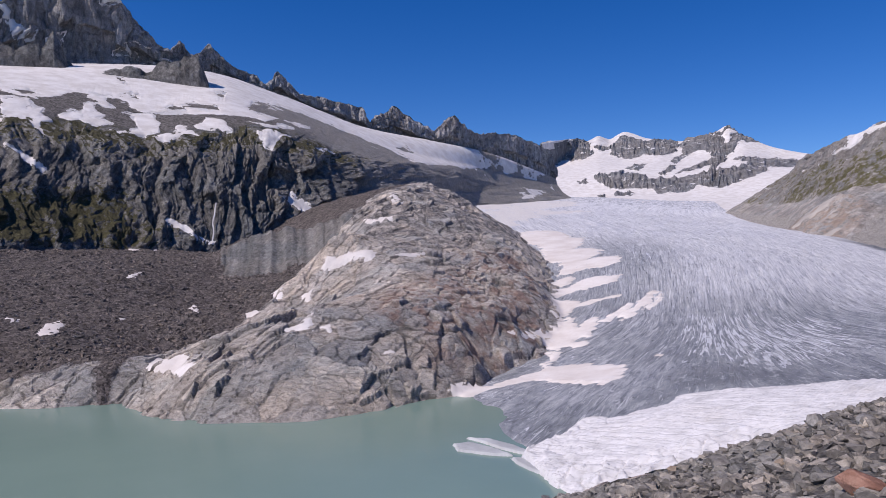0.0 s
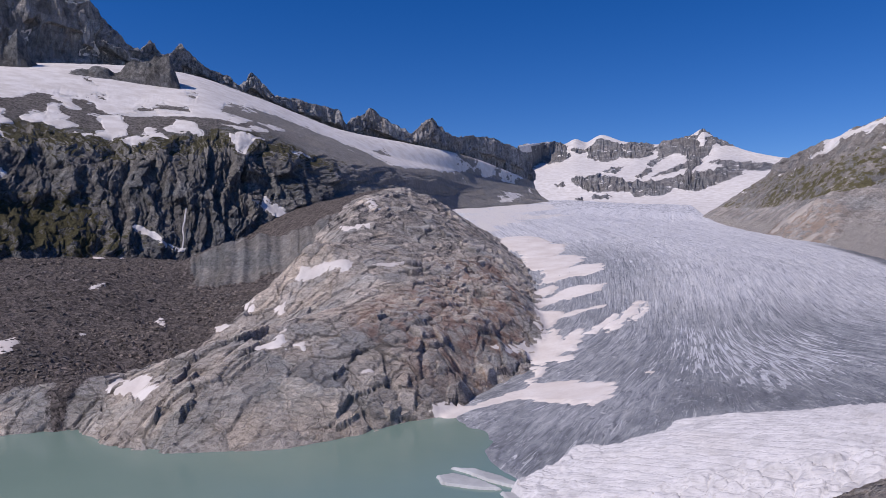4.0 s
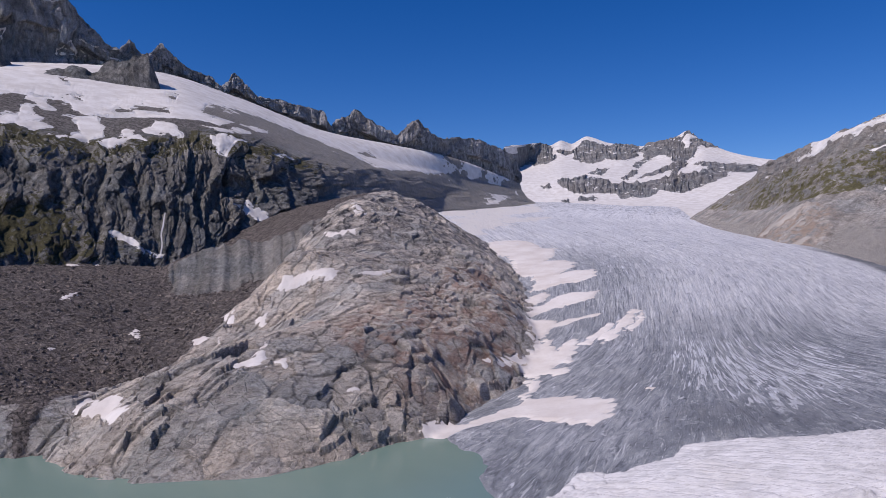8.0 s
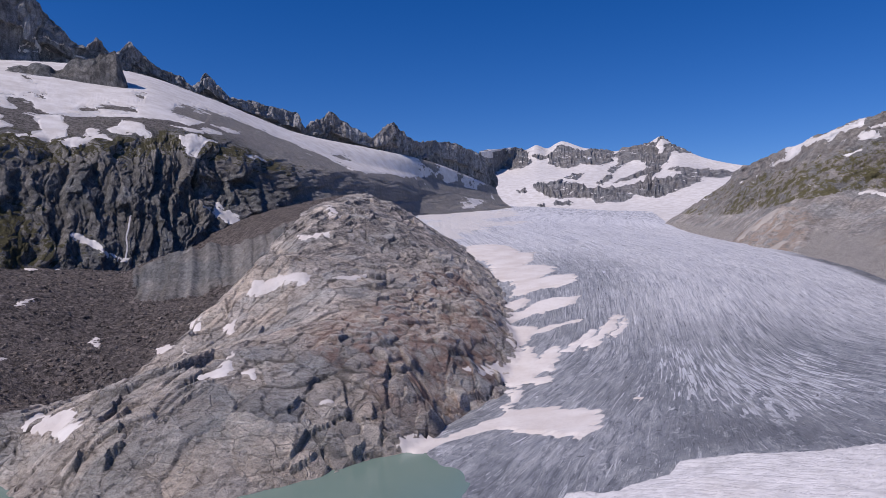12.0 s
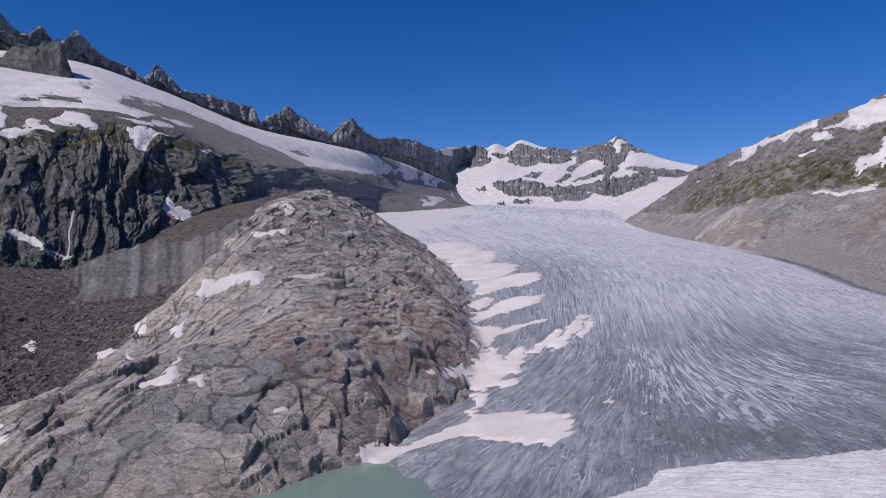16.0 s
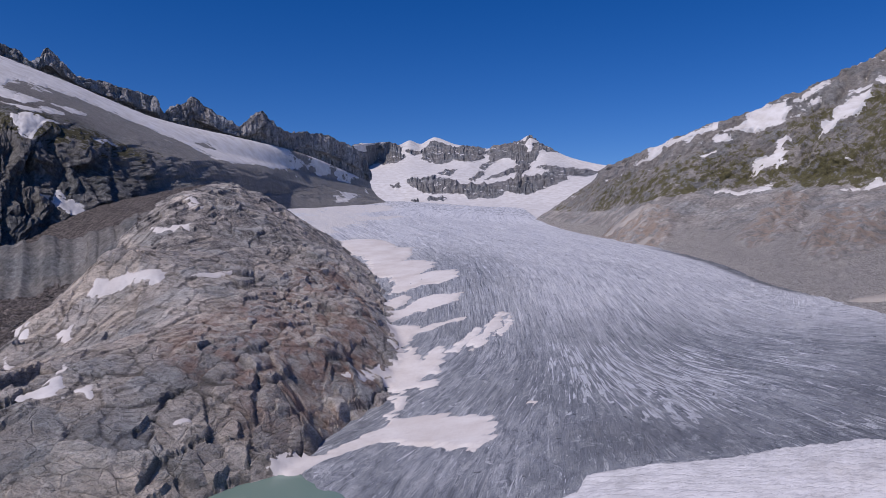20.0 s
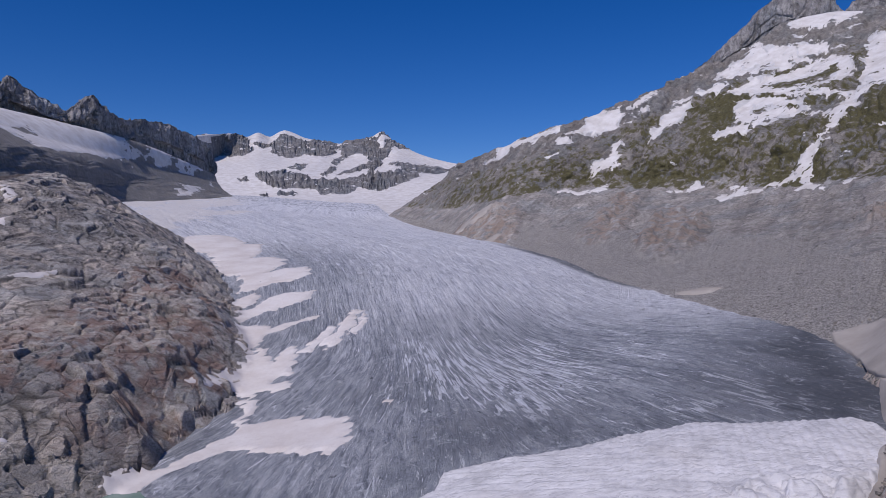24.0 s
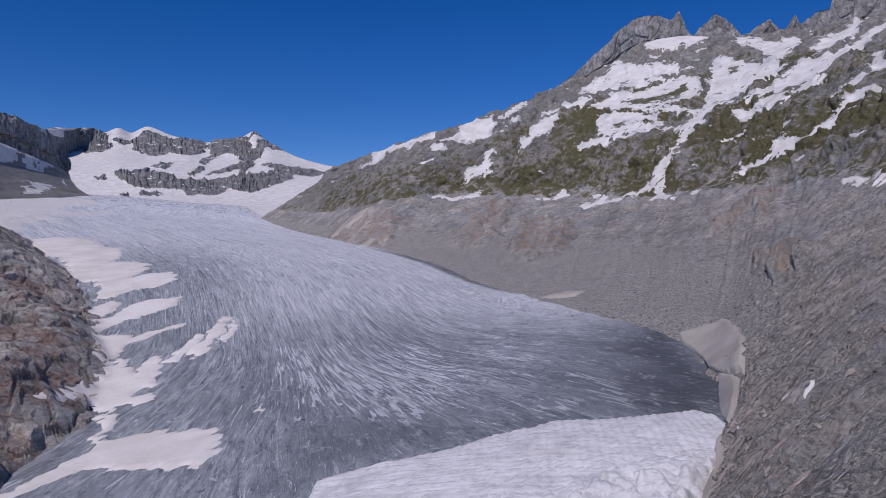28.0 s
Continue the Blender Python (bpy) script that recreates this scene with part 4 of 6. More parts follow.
FLOES = [
    [(-115.2, 288.1), (-110.0, 294.2), (-94.9, 288.7), (-86.1, 282.3), (-94.5, 279.8), (-110.1, 280.6)],
    [(-113.9, 300.9), (-103.7, 303.0), (-91.4, 297.9), (-81.1, 290.7), (-81.5, 286.0), (-92.7, 289.7), (-106.0, 297.9)],
    [(-85.6, 279.0), (-78.5, 279.4), (-70.6, 272.0), (-62.6, 262.3), (-70.8, 264.1), (-81.2, 272.4)],
]


def left_mountain():
    back = np.array(LEFT_TOP) + (-150, 60, -200)
    us = np.r_[np.linspace(0, 0.13, 30, endpoint=False), np.linspace(0.13, 0.62, 520, endpoint=False), np.linspace(0.62, 1, 140)]
    vs = np.r_[np.linspace(0.12, 0.5, 230, endpoint=False), np.linspace(0.5, 0.86, 130), np.linspace(0.87, 1, 6)]
    nu = len(us)
    base = loft([np.array(LEFT_FOOT) + (10, -8, -25), LEFT_FOOT, LEFT_CLIFF, LEFT_LEDGE, LEFT_SNOW, LEFT_TOP, back], nu, len(vs), us, vs)
    n = normals(base)
    v = vs[:, None] * np.ones((1, nu))
    cliff = smooth(v, 0.14, 0.22) * (1 - smooth(v, 0.47, 0.55))
    near = 1 - smooth(us[None], 0.62, 0.85)
    flute = fbm(base, 120, 5, 0.5, 3, True, (1, 1, 2.4))
    rough = fbm(base, 60, 7, 0.58, 9)
    s = np.stack([us[None] * 2900 + 60 * rough, v * 1500 + 45 * flute], -1)
    a, ja = cells(s * (1, 0.5), 62, 25, crisp=8.0)
    b, jb = cells(s * (1, 0.6), 17, 26)
    calm = smooth(v, 0.5, 0.58)
    amount = cliff * (0.3 + 0.7 * near) + 0.14 * (1 - cliff) * (1 - 0.75 * calm)
    slit = fbm(np.stack([us[None] * 2900 + 60 * rough, v * 1500, 0 * v], -1), 55, 4, 0.55, 29, True, (1, 5, 1))
    lift = cliff * (2 + 5 * near) * flute + rough * 3.0 * (1 - 0.6 * calm) + amount * (17.0 * a - 3 * (1 - smooth(ja, 0, 0.1)) + 3.5 * b - 2.5 * smooth(slit, 0.35, 0.75))
    n[..., 2] *= 1 - 0.8 * cliff
    base[..., 2] += 9 * fbm(base, 130, 3, 0.5, 27) * smooth(v, 0.3, 0.45) * (1 - smooth(v, 0.55, 0.66))
    lift *= 1 - smooth(v, 0.8, 0.84)
    lift *= 1 - 0.7 * smooth(near_outlines(base, SNOW_LEFT, 2900, 1500), -8, 8)
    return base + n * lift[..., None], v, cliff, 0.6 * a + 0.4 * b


def crest(top, foot, amp, nu, seed):
    """A wall of rock towers between two lines, with its back."""
    top, foot = np.array(top, float), np.array(foot, float)
    away = np.array((top[:, 0].mean() * 0.1, 40, -190))
    vs = np.r_[np.linspace(0, 0.5, 54), np.linspace(0.52, 1, 9)]
    us = np.linspace(0, 1, nu)
    lines = [foot, foot * 0.45 + top * 0.55 + (0, -4, -4), top, top + away * (0.06, 0.1, 0.12), top + away]
    at = us * (len(top) - 1)
    base = spline(np.stack([np.stack([np.interp(at, np.arange(len(top)), line[:, c]) for c in range(3)], -1) for line in lines]), vs)
    v = vs[:, None] * np.ones((1, nu))
    n = normals(base)
    fine = fbm(base, 40, 5, 0.55, seed)
    along = np.cumsum(np.r_[0, np.linalg.norm(np.diff(base[53], axis=0), axis=1)])
    s = np.stack([along[None] + 12 * fine, v * 420], -1)
    a, ja = cells(s * (1, 0.3), 40, seed + 1)
    b, jb = cells(s * (1, 0.35), 14, seed + 2)
    shaft = np.stack([along[None] + 10 * fine + 30 * v, v * 160 + 0 * fine, 0 * fine], -1)
    rib = fbm(shaft, 64, 5, 0.56, seed + 3, True, (1, 3, 1))
    lift = smooth(v, 0.0, 0.11) * (16 * amp * rib + amp * (9.0 * a + 5.0 * b) - 3 * (1 - smooth(ja, 0, 0.12)) + 3 * fine)
    lift = lift * (1 - 0.5 * smooth(v, 0.42, 0.5))
    n[..., 2] *= 0.4
    grid = base + n * lift[..., None]
    tooth = fbm(np.stack([along, 0 * us, 0 * us], -1), 34, 4, 0.6, seed + 4, True)
    grid[..., 2] += smooth(v, 0.22, 0.5) * (1 - smooth(v, 0.52, 0.8)) * tooth[None] * 8
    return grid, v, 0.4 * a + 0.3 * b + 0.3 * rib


def left_crest():
    return crest(CREST_TOP, CREST_FOOT, 0.85, 1250, 5)


def right_crest():
    return crest(TOWER_TOP, TOWER_FOOT, 0.4, 600, 11)


def far_cirque():
    back = np.array(FAR_CREST) + (0, 250, -320)
    back[:, 1] = np.minimum(back[:, 1], 4860)
    under = np.array(FAR_FOOT) + (0, -450, -75)
    v = np.r_[np.linspace(-0.2, -0.02, 8), np.linspace(0, 0.8, 160), np.linspace(0.81, 1, 6)]
    base = loft([under, FAR_FOOT, FAR_LOW, FAR_MID, FAR_UPPER, FAR_CREST, back], 560, len(v), v_at=(v * 5 + 1) / 6)
    n = normals(base)
    vv = v[:, None]
    uu = np.linspace(0, 1, 560)[None]
    rock = near_outlines(base, ROCK_FAR, 2400, 2200, 16, SNOW_FAR)
    slant, away = uu * 2400 - vv * 1900, uu * 1700 + vv * 2400
    streak = fbm(np.stack([slant / 34, away / 150, 0 * slant], -1), 1.0, 4, 0.6, 32)
    rock = rock + 46 * streak * smooth(vv, 0.24, 0.4) * (1 - smooth(vv, 0.7, 0.78)) + 14 * fbm(base, 60, 4, 0.6, 30)
    up = smooth(rock, -20, 30)
    shaft = np.stack([uu * 2400 + 12 * fbm(base, 80, 3, 0.5, 38), vv * 2200 + 0 * rock, 0 * rock], -1)
    rib = fbm(shaft, 70, 5, 0.58, 31, True, (1, 3.5, 1))
    a, ja = cells(shaft[..., :2] * (1, 0.4), 48, 39)
    lift = up * (17 * rib + 9 * a + 5 * fbm(base, 45, 4, 0.55, 33)) + 5 * fbm(base, 260, 3, 0.5, 36)
    lift = lift * (1 - 0.6 * smooth(vv, 0.76, 0.8))
    grid = base + n * lift[..., None]
    tooth = fbm(np.stack([np.linspace(0, 2600, 560), np.zeros(560), np.zeros(560)], -1), 80, 5, 0.6, 37, True)
    grid[..., 2] += smooth(vv, 0.64, 0.8) * (1 - smooth(vv, 0.81, 0.95)) * (tooth * 8)[None] * smooth(rock, -60, 20)
    return grid, vv * np.ones((1, 560)), rock


def right_mountain():
    foot = np.array(RIGHT_FOOT, float)
    back = np.array(RIGHT_CREST) + (150, 90, -220)
    v = np.r_[np.linspace(0.08, 0.333, 220, endpoint=False), np.linspace(0.333, 0.833, 220), np.linspace(0.84, 1, 6)]
    nu = 680
    u = np.linspace(0, 1, nu)[None] * np.ones((len(v), 1))
    base = loft([foot + (-25, -10, -14), foot, RIGHT_BAND, RIGHT_GREEN, RIGHT_SNOW, RIGHT_CREST, back], nu, len(v), v_at=v)
    n = normals(base)
    vv = v[:, None] * np.ones((1, nu))
    crag = smooth(vv, 0.33, 0.42)
    far = 1 - smooth(u, 0.2, 0.42)
    lift = crag * (12 - 7 * far) * fbm(base, 130, 6, 0.55, 41, True, (1, 1, 1.3)) + fbm(base, 45, 7, 0.58, 43) * (2.0 + (4 - 2 * far) * crag)
    rills = np.stack([u * 2600 + 9 * fbm(base, 50, 3, 0.5, 40), vv * 1350, 0 * u], -1)
    lift += smooth(vv, 0.18, 0.24) * (1 - smooth(vv, 0.36, 0.42)) * (1 - smooth(u, 0.7, 0.85)) * 3.5 * fbm(rills, 60, 5, 0.6, 42, True, (1, 5, 1))
    wall = smooth(vv, 0.23, 0.29) * (1 - smooth(vv, 0.335, 0.37)) * (1 - smooth(u, 0.62, 0.8))
    tan = smooth(near_outlines(base, TAN_RIGHT, 2600, 1350, 18), -22, 12)
    lift += wall * 2.5 * fbm(base, 36, 5, 0.55, 45, True, (1, 1, 3.5)) + tan * (4 + 7 * fbm(rills * (1, 1, 1) + (40, 0, 0), 40, 5, 0.6, 51, True, (1, 3, 1)))
    # tilted rock ribs that run up along the near slope
    a, b, c = np.array((0.85, 0.32, 0.42)), np.array((-0.35, 0.94, 0.0)), np.array((-0.39, -0.15, 0.91))
    q = np.stack([base @ a, base @ b, base @ c], -1)
    ribs = smooth(u, 0.5, 0.68) * (1 - smooth(vv, 0.33, 0.4)) * smooth(fbm(base, 90, 4, 0.5, 46) + 1.2 * smooth(u, 0.68, 0.85), -0.1, 0.5)
    lift += ribs * (6.5 * fbm(q, 15, 5, 0.6, 48, True, (9, 1, 0.8)) + 1.8 * fbm(q, 5, 3, 0.6, 49, True, (8, 1, 1)))
    lift += (1 - smooth(vv, 0.3, 0.36)) * 0.8 * fbm(base, 7, 4, 0.62, 44)
    s = np.stack([u * 2600 + 30 * fbm(base, 60, 4, 0.5, 50), vv * 1350 + 30 * fbm(base, 60, 4, 0.5, 52)], -1)
    s = np.stack([s[..., 0] * 0.9 - s[..., 1] * 0.44, s[..., 0] * 0.44 + s[..., 1] * 0.9], -1)
    a, ja = cells(s * (1, 0.45), 30, 54)
    b, jb = cells(s * (1, 0.6), 11, 56)
    tone = 0.6 * a + 0.4 * b
    lift += (crag + 0.25 * wall + 0.5 * tan) * (1 - 0.55 * far) * (9 * a - 3 * (1 - smooth(ja, 0, 0.12)) + 3.5 * b)
    lift *= 1 - 0.8 * smooth(vv, 0.8, 0.83)
    lift *= 1 - 0.7 * crag * smooth(near_outlines(base, SNOW_RIGHT, 2600, 1350), -8, 8)
    grid = base + n * lift[..., None]
    tooth = fbm(np.stack([np.linspace(0, 2600, nu), np.zeros(nu), np.zeros(nu)], -1), 110, 5, 0.6, 47, True)
    far = smooth(np.linspace(0, 1, nu), 0.5, 0.6)
    grid[..., 2] += smooth(vv, 0.77, 0.833) * (1 - smooth(vv, 0.84, 0.95)) * (tooth * 3 * (1 - far))[None]
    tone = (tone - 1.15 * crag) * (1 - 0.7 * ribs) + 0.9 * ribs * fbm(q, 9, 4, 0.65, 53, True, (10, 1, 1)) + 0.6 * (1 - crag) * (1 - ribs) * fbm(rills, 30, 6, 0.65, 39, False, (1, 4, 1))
    return grid, u, vv, ribs, tone, tan


ICE_HEIGHTS = [(-88, 287, 0), (-105, 310, 0), (-117, 355, 0), (-143, 396, 1), (-63, 278, 1), (-65, 322, 7), (-64, 436, 17), (-45, 443, 24), (-20, 350, 20), (-113, 757, 79),
               (100, 587, 52), (140, 1089, 97), (-129, 524, 20), (-148, 623, 44), (-201, 774, 75), (-281, 960, 110), (-502, 1413, 174), (-466, 2315, 257), (-549, 2518, 286),
               (-95, 2592, 262), (-32, 2142, 200), (44, 1690, 150), (77, 257, 27), (133, 322, 31), (207, 441, 36), (227, 547, 44), (218, 654, 52), (188, 816, 66)]
land_ice = Heights(ICE_HEIGHTS, 0.002)


ICE_MARGIN = [(-205, 668), (-185, 612), (-170, 540), (-165, 470), (-150, 398), (-78, 288), (0, 335), (75, 322), (150, 328), (212, 420), (242, 540), (238, 620), (232, 690), (218, 770)]
ICE_BEND = [(-208, 690), (-180, 640), (-158, 580), (-135, 530), (-110, 475), (-62, 405), (-4, 400), (45, 405), (105, 430), (160, 490), (195, 560), (205, 640), (208, 710), (212, 790)]
ICE_FAN = [(-215, 735), (-178, 690), (-146, 650), (-112, 612), (-78, 575), (-44, 545), (-14, 528), (14, 526), (45, 536), (78, 560), (115, 595), (148, 645), (178, 720), (205, 830)]
ICE_ROWS = [((-250, 805), (200, 880)), ((-345, 1000), (182, 1100)), ((-540, 1413), (110, 1400)), ((-790, 1968), (15, 1950)), ((-620, 2650), (-60, 2650))]


def ice_surface(x, y):
    z = land_ice(x, y)
    return z + fbm(np.stack([x, y, 0 * z], -1), 120, 4, 0.5, 51) * 3


def glacier():
    nu = 420
    v = np.r_[np.linspace(0, 2 / 7, 230, endpoint=False), np.linspace(2 / 7, 3 / 7, 140, endpoint=False), np.linspace(3 / 7, 4 / 7, 110, endpoint=False), np.linspace(4 / 7, 1, 150)]
    k = np.linspace(0, 1, len(ICE_MARGIN))[:, None]
    rows = [np.array(a) * (1 - k) + np.array(b) * k for a, b in ICE_ROWS]
    lines = [np.c_[np.array(line, float), np.zeros(len(line))] for line in [ICE_MARGIN, ICE_BEND, ICE_FAN] + rows]
    plan = loft(lines, nu, len(v), v_at=v)
    x, y = plan[..., 0], plan[..., 1]
    uu, vv = np.linspace(0, 1, nu)[None] * np.ones((len(v), 1)), v[:, None] * np.ones((1, nu))
    z = ice_surface(x, y)
    p = np.stack([x, y, z], -1)
    wave = 0.02 * fbm(p, 90, 3, 0.5, 57)
    flow = np.stack([(uu + wave) * 70, vv * 14, 0 * uu], -1)
    cross = np.stack([(uu + wave) * 26, vv * 190, 0 * uu], -1)
    z = z + fbm(flow, 1.0, 4, 0.6, 53, True) * 0.9
    z = z + fbm(cross, 1.0, 3, 0.5, 55, True) * 0.9 * smooth(y, 560, 760) * (1 - smooth(y, 1300, 1800))
    side = smooth(np.minimum(uu, 1 - uu), 0.0, 0.02)
    z = z - 2.0 * (1 - side) - 1.5 * (1 - smooth(vv, 0.0, 0.02))
    return np.stack([x, y, z], -1), uu, vv


land_rock = Heights(SHORE + LAKE_BED + HEADLAND + SCREE + MORAINE + ROCK_RIM[:9] + ROCK_UNDER[:10], 0.0008)


def rock_surface(x, y):
    """Height of headland, scree bowl and moraine; and how far into the scree, how bare, how rilled, and the tone of each block."""
    z = land_rock(x, y)
    p = np.stack([x, y, z], -1)
    warp = np.stack([fbm(p, 40, 4, 0.5, 60), fbm(p, 40, 4, 0.5, 62)], -1)
    scree = inside([(a, b) for a, b, c in ROCK_EDGE] + [(-405, 1100), (-900, 1100), (-900, 90), (-425, 276), (-352, 310)], x + 14 * warp[..., 0], y + 14 * warp[..., 1])
    bare = 1 - smooth(scree, -5, 6)
    # sheeted, jointed granite: long whalebacks broken into blocks
    r = 0.3
    q = np.stack([x * math.cos(r) - y * math.sin(r), x * math.sin(r) + y * math.cos(r), z], -1)
    whale = fbm(q, 60, 3, 0.4, 61, True, (0.8, 1.5, 0.8))
    w = q[..., :2] + 9 * warp
    broken = smooth(fbm(p, 70, 3, 0.5, 58) + 0.25 * smooth(x, -260, -200) * smooth(y, 380, 430), -0.25, 0.25)
    big, joint, slab = cells(w * (1.0, 0.62), 16, 63, True, 26.0)
    small, crack = cells((w + 1.5 * warp[..., ::-1]) * (1.0, 0.5), 6.2, 65, crisp=26.0)
    lift = 2.6 * whale + (1.5 + 1.7 * broken) * big + (1.1 + 1.5 * broken) * small
    lift = lift - (0.5 + 1.1 * broken) * (1 - smooth(joint, 0, 0.07)) - (0.2 + 0.6 * broken) * (1 - smooth(crack, 0, 0.12))
    stony = 2.6 * fbm(p, 34, 4, 0.55, 67) + 1.5 * fbm(p, 6, 4, 0.68, 68)
    s = x * 0.81 + y * 0.58
    rill = smooth(inside([(-520, 618), (-420, 690), (-380, 690), (-370, 610), (-420, 575), (-500, 575)], x + 30 * warp[..., 1], y + 30 * warp[..., 0]), -4, 10)
    stony = stony * (1 - 0.7 * rill) + rill * 7.0 * fbm(np.stack([s + 3 * warp[..., 0], 0 * s, 0 * s], -1), 11, 4, 0.55, 69, True)
    above = smooth(z, -3, 5)
    seam = np.maximum(1 - smooth(joint, 0.01, 0.07), 0.7 * (1 - smooth(crack, 0.01, 0.09))) * smooth(fbm(p, 22, 3, 0.5, 56), -0.5, 0.1)
    return z + (bare * lift + (1 - bare) * stony) * (0.3 + 0.7 * above), scree, bare, rill, 0.6 * big + 0.4 * small, slab, seam


def headland():
    xs = np.r_[np.arange(-700, -420, 2.0), np.arange(-420, -100, 1.0)]
    ys = np.r_[np.arange(240, 560, 1.0), np.arange(560, 965, 1.7)]
    x, y = np.meshgrid(xs, ys)
    z, scree, bare, rill, tone, slab, seam = rock_surface(x, y)
    return np.stack([x, y, z], -1), scree, bare, rill, tone, slab, seam


def margin():
    """Ice and rock together, where old snow lies against both."""
    x, y = np.meshgrid(np.arange(-330, -10, 1.3), np.arange(385, 1010, 1.5))
    return np.stack([x, y, np.maximum(rock_surface(x, y)[0] - 0.4, ice_surface(x, y) + 0.5)], -1)


def fleece():
    x, y = np.meshgrid(np.arange(-88, 142, 0.6), np.arange(214, 352, 0.6))
    d = inside(FLEECE_EDGE, x, y)
    z = land_fleece(x, y)
    p = np.stack([x, y, z], -1)
    a, b = x * 0.9 - y * 0.44, x * 0.44 + y * 0.9
    b = b + 2.0 * fbm(p, 40, 3, 0.5, 74)
    lap = b / 5.4
    strip = np.floor(lap).astype(int)
    sag = fbm(np.stack([a / 3.2, lap * 1.0, 0 * a], -1), 1.0, 3, 0.5, 70) + 0.4 * smooth(x, 5, 40) * np.cos(2 * math.pi * a / 3.4 + 0.8 * strip)
    pleat = fbm(np.stack([a / 9 + 0.3 * sag, b / 1.6, 0 * a], -1), 1.0, 3, 0.5, 72, True)
    torn = 1 - smooth(y - 0.15 * x + 8 * fbm(p, 25, 3, 0.5, 75), 268, 280)
    torn = np.maximum(torn, 0.5 * (1 - smooth(x, -62, -40)))
    z = z + 0.45 * (lap - strip) + 0.4 * sag + 0.3 * pleat + 0.7 * fbm(p, 22, 4, 0.5, 71)
    fold, seam = cells(np.stack([x + 2 * fbm(p, 7, 3, 0.5, 77), y], -1), 6.5, 79, crisp=6.0)
    z = z + torn * (2.4 * fold + 1.2 * fbm(p, 9, 4, 0.55, 76, True) - 1.1 * (1 - smooth(seam, 0, 0.15)))
    z = z - 7 * (1 - smooth(d, -4, 1.0))
    return np.stack([x, y, z], -1), d, strip, torn


FLEECE_HEIGHTS = [(x, y, float(land_ice(x, y)) + 2.5) for x, y in FLEECE_EDGE[:-4]] + [(x, y, float(land_ice(x, y)) + 5) for x, y in ((-30, 310), (15, 310), (60, 320), (100, 320), (30, 280))]
FLEECE_HEIGHTS += [(52, 232, 24), (20, 222, 12), (-25, 230, 4), (-50, 241, 0)]
land_fleece = Heights(FLEECE_HEIGHTS, 0.001)


def near_outlines(grid, outlines, wide, high, warp=8, holes=()):
    """How far each point of a sheet lies inside the nearest of several outlines, in metres."""
    nv, nu = grid.shape[:2]
    vs, us = np.mgrid[0:high:nv * 1j, 0:wide:nu * 1j]
    bend = fbm(grid, 60, 5, 0.6, 83)
    best = np.full((nv, nu), -1e9)
    for o in outlines:
        o = np.array(o, float) * (wide / 1000, high / 1000)
        lo, hi = o.min(0) - 90, o.max(0) + 90
        w = (us >= lo[0]) & (us <= hi[0]) & (vs >= lo[1]) & (vs <= hi[1])
        if w.any():
            best[w] = np.maximum(best[w], inside(o, us[w] + warp * bend[w], vs[w] + warp * bend[w]))
    for o in holes:
        best = np.minimum(best, -inside(np.array(o, float) * (wide / 1000, high / 1000), us + warp * bend, vs + warp * bend))
    return best

# ---- meshes ----
def sheet(name, grid, material, fields=None, uv=False, keep=None, parent=None, flat=False):
    """One mesh object over a grid (nv, nu, 3); keep: which of its faces are wanted."""
    nv, nu = grid.shape[:2]
    i = np.arange(nv * nu).reshape(nv, nu)
    quads = np.stack([i[:-1, :-1], i[:-1, 1:], i[1:, 1:], i[1:, :-1]], -1)
    quads = (quads if keep is None else quads[keep]).reshape(-1, 4)
    used, quads = np.unique(quads, return_inverse=True)
    quads = quads.reshape(-1, 4)
    me = bpy.data.meshes.new(name)
    me.vertices.add(len(used))
    me.vertices.foreach_set("co", grid.reshape(-1, 3)[used].astype(np.float32).ravel())
    me.loops.add(quads.size)
    me.loops.foreach_set("vertex_index", quads.ravel().astype(np.int32))
    me.polygons.add(len(quads))
    me.polygons.foreach_set("loop_start", np.arange(0, quads.size, 4, dtype=np.int32))
    me.polygons.foreach_set("use_smooth", np.full(len(quads), not flat))
    for key, value in (fields or {}).items():
        me.attributes.new(key, "FLOAT", "POINT").data.foreach_set("value", np.broadcast_to(value, (nv, nu)).ravel()[used].astype(np.float32))
    if uv:
        v, u = np.mgrid[0:1:nv * 1j, 0:1:nu * 1j]
        flat = np.stack([u.ravel(), v.ravel()], -1)[used][quads.ravel()]
        me.uv_layers.new(name="UVMap").data.foreach_set("uv", flat.astype(np.float32).ravel())
    me.update(calc_edges=True)
    me.materials.append(material)
    ob = new(name, me)
    ob.parent = parent
    return ob


def thing(name, label, category, group="", kind="", at=(0, 0, 0)):
    ob = new(name)
    ob.location = at
    return tagged(ob, label, category, group, kind)


# ---- the large land forms ----
def pieces_of(keep, least=14):
    """The separate pieces of a mask, each as a mask of its own, without the smallest."""
    left, out = set(zip(*(k.tolist() for k in np.where(keep)))), []
    while left:
        todo, own = [left.pop()], []
        while todo:
            j, i = todo.pop()
            own.append((j, i))
            for near in ((j + b, i + a) for b in (-1, 0, 1) for a in (-1, 0, 1)):
                if near in left:
                    left.remove(near)
                    todo.append(near)
        if len(own) >= least:
            piece = np.zeros_like(keep)
            piece[tuple(np.array(own).T)] = True
            out.append(piece)
    return out


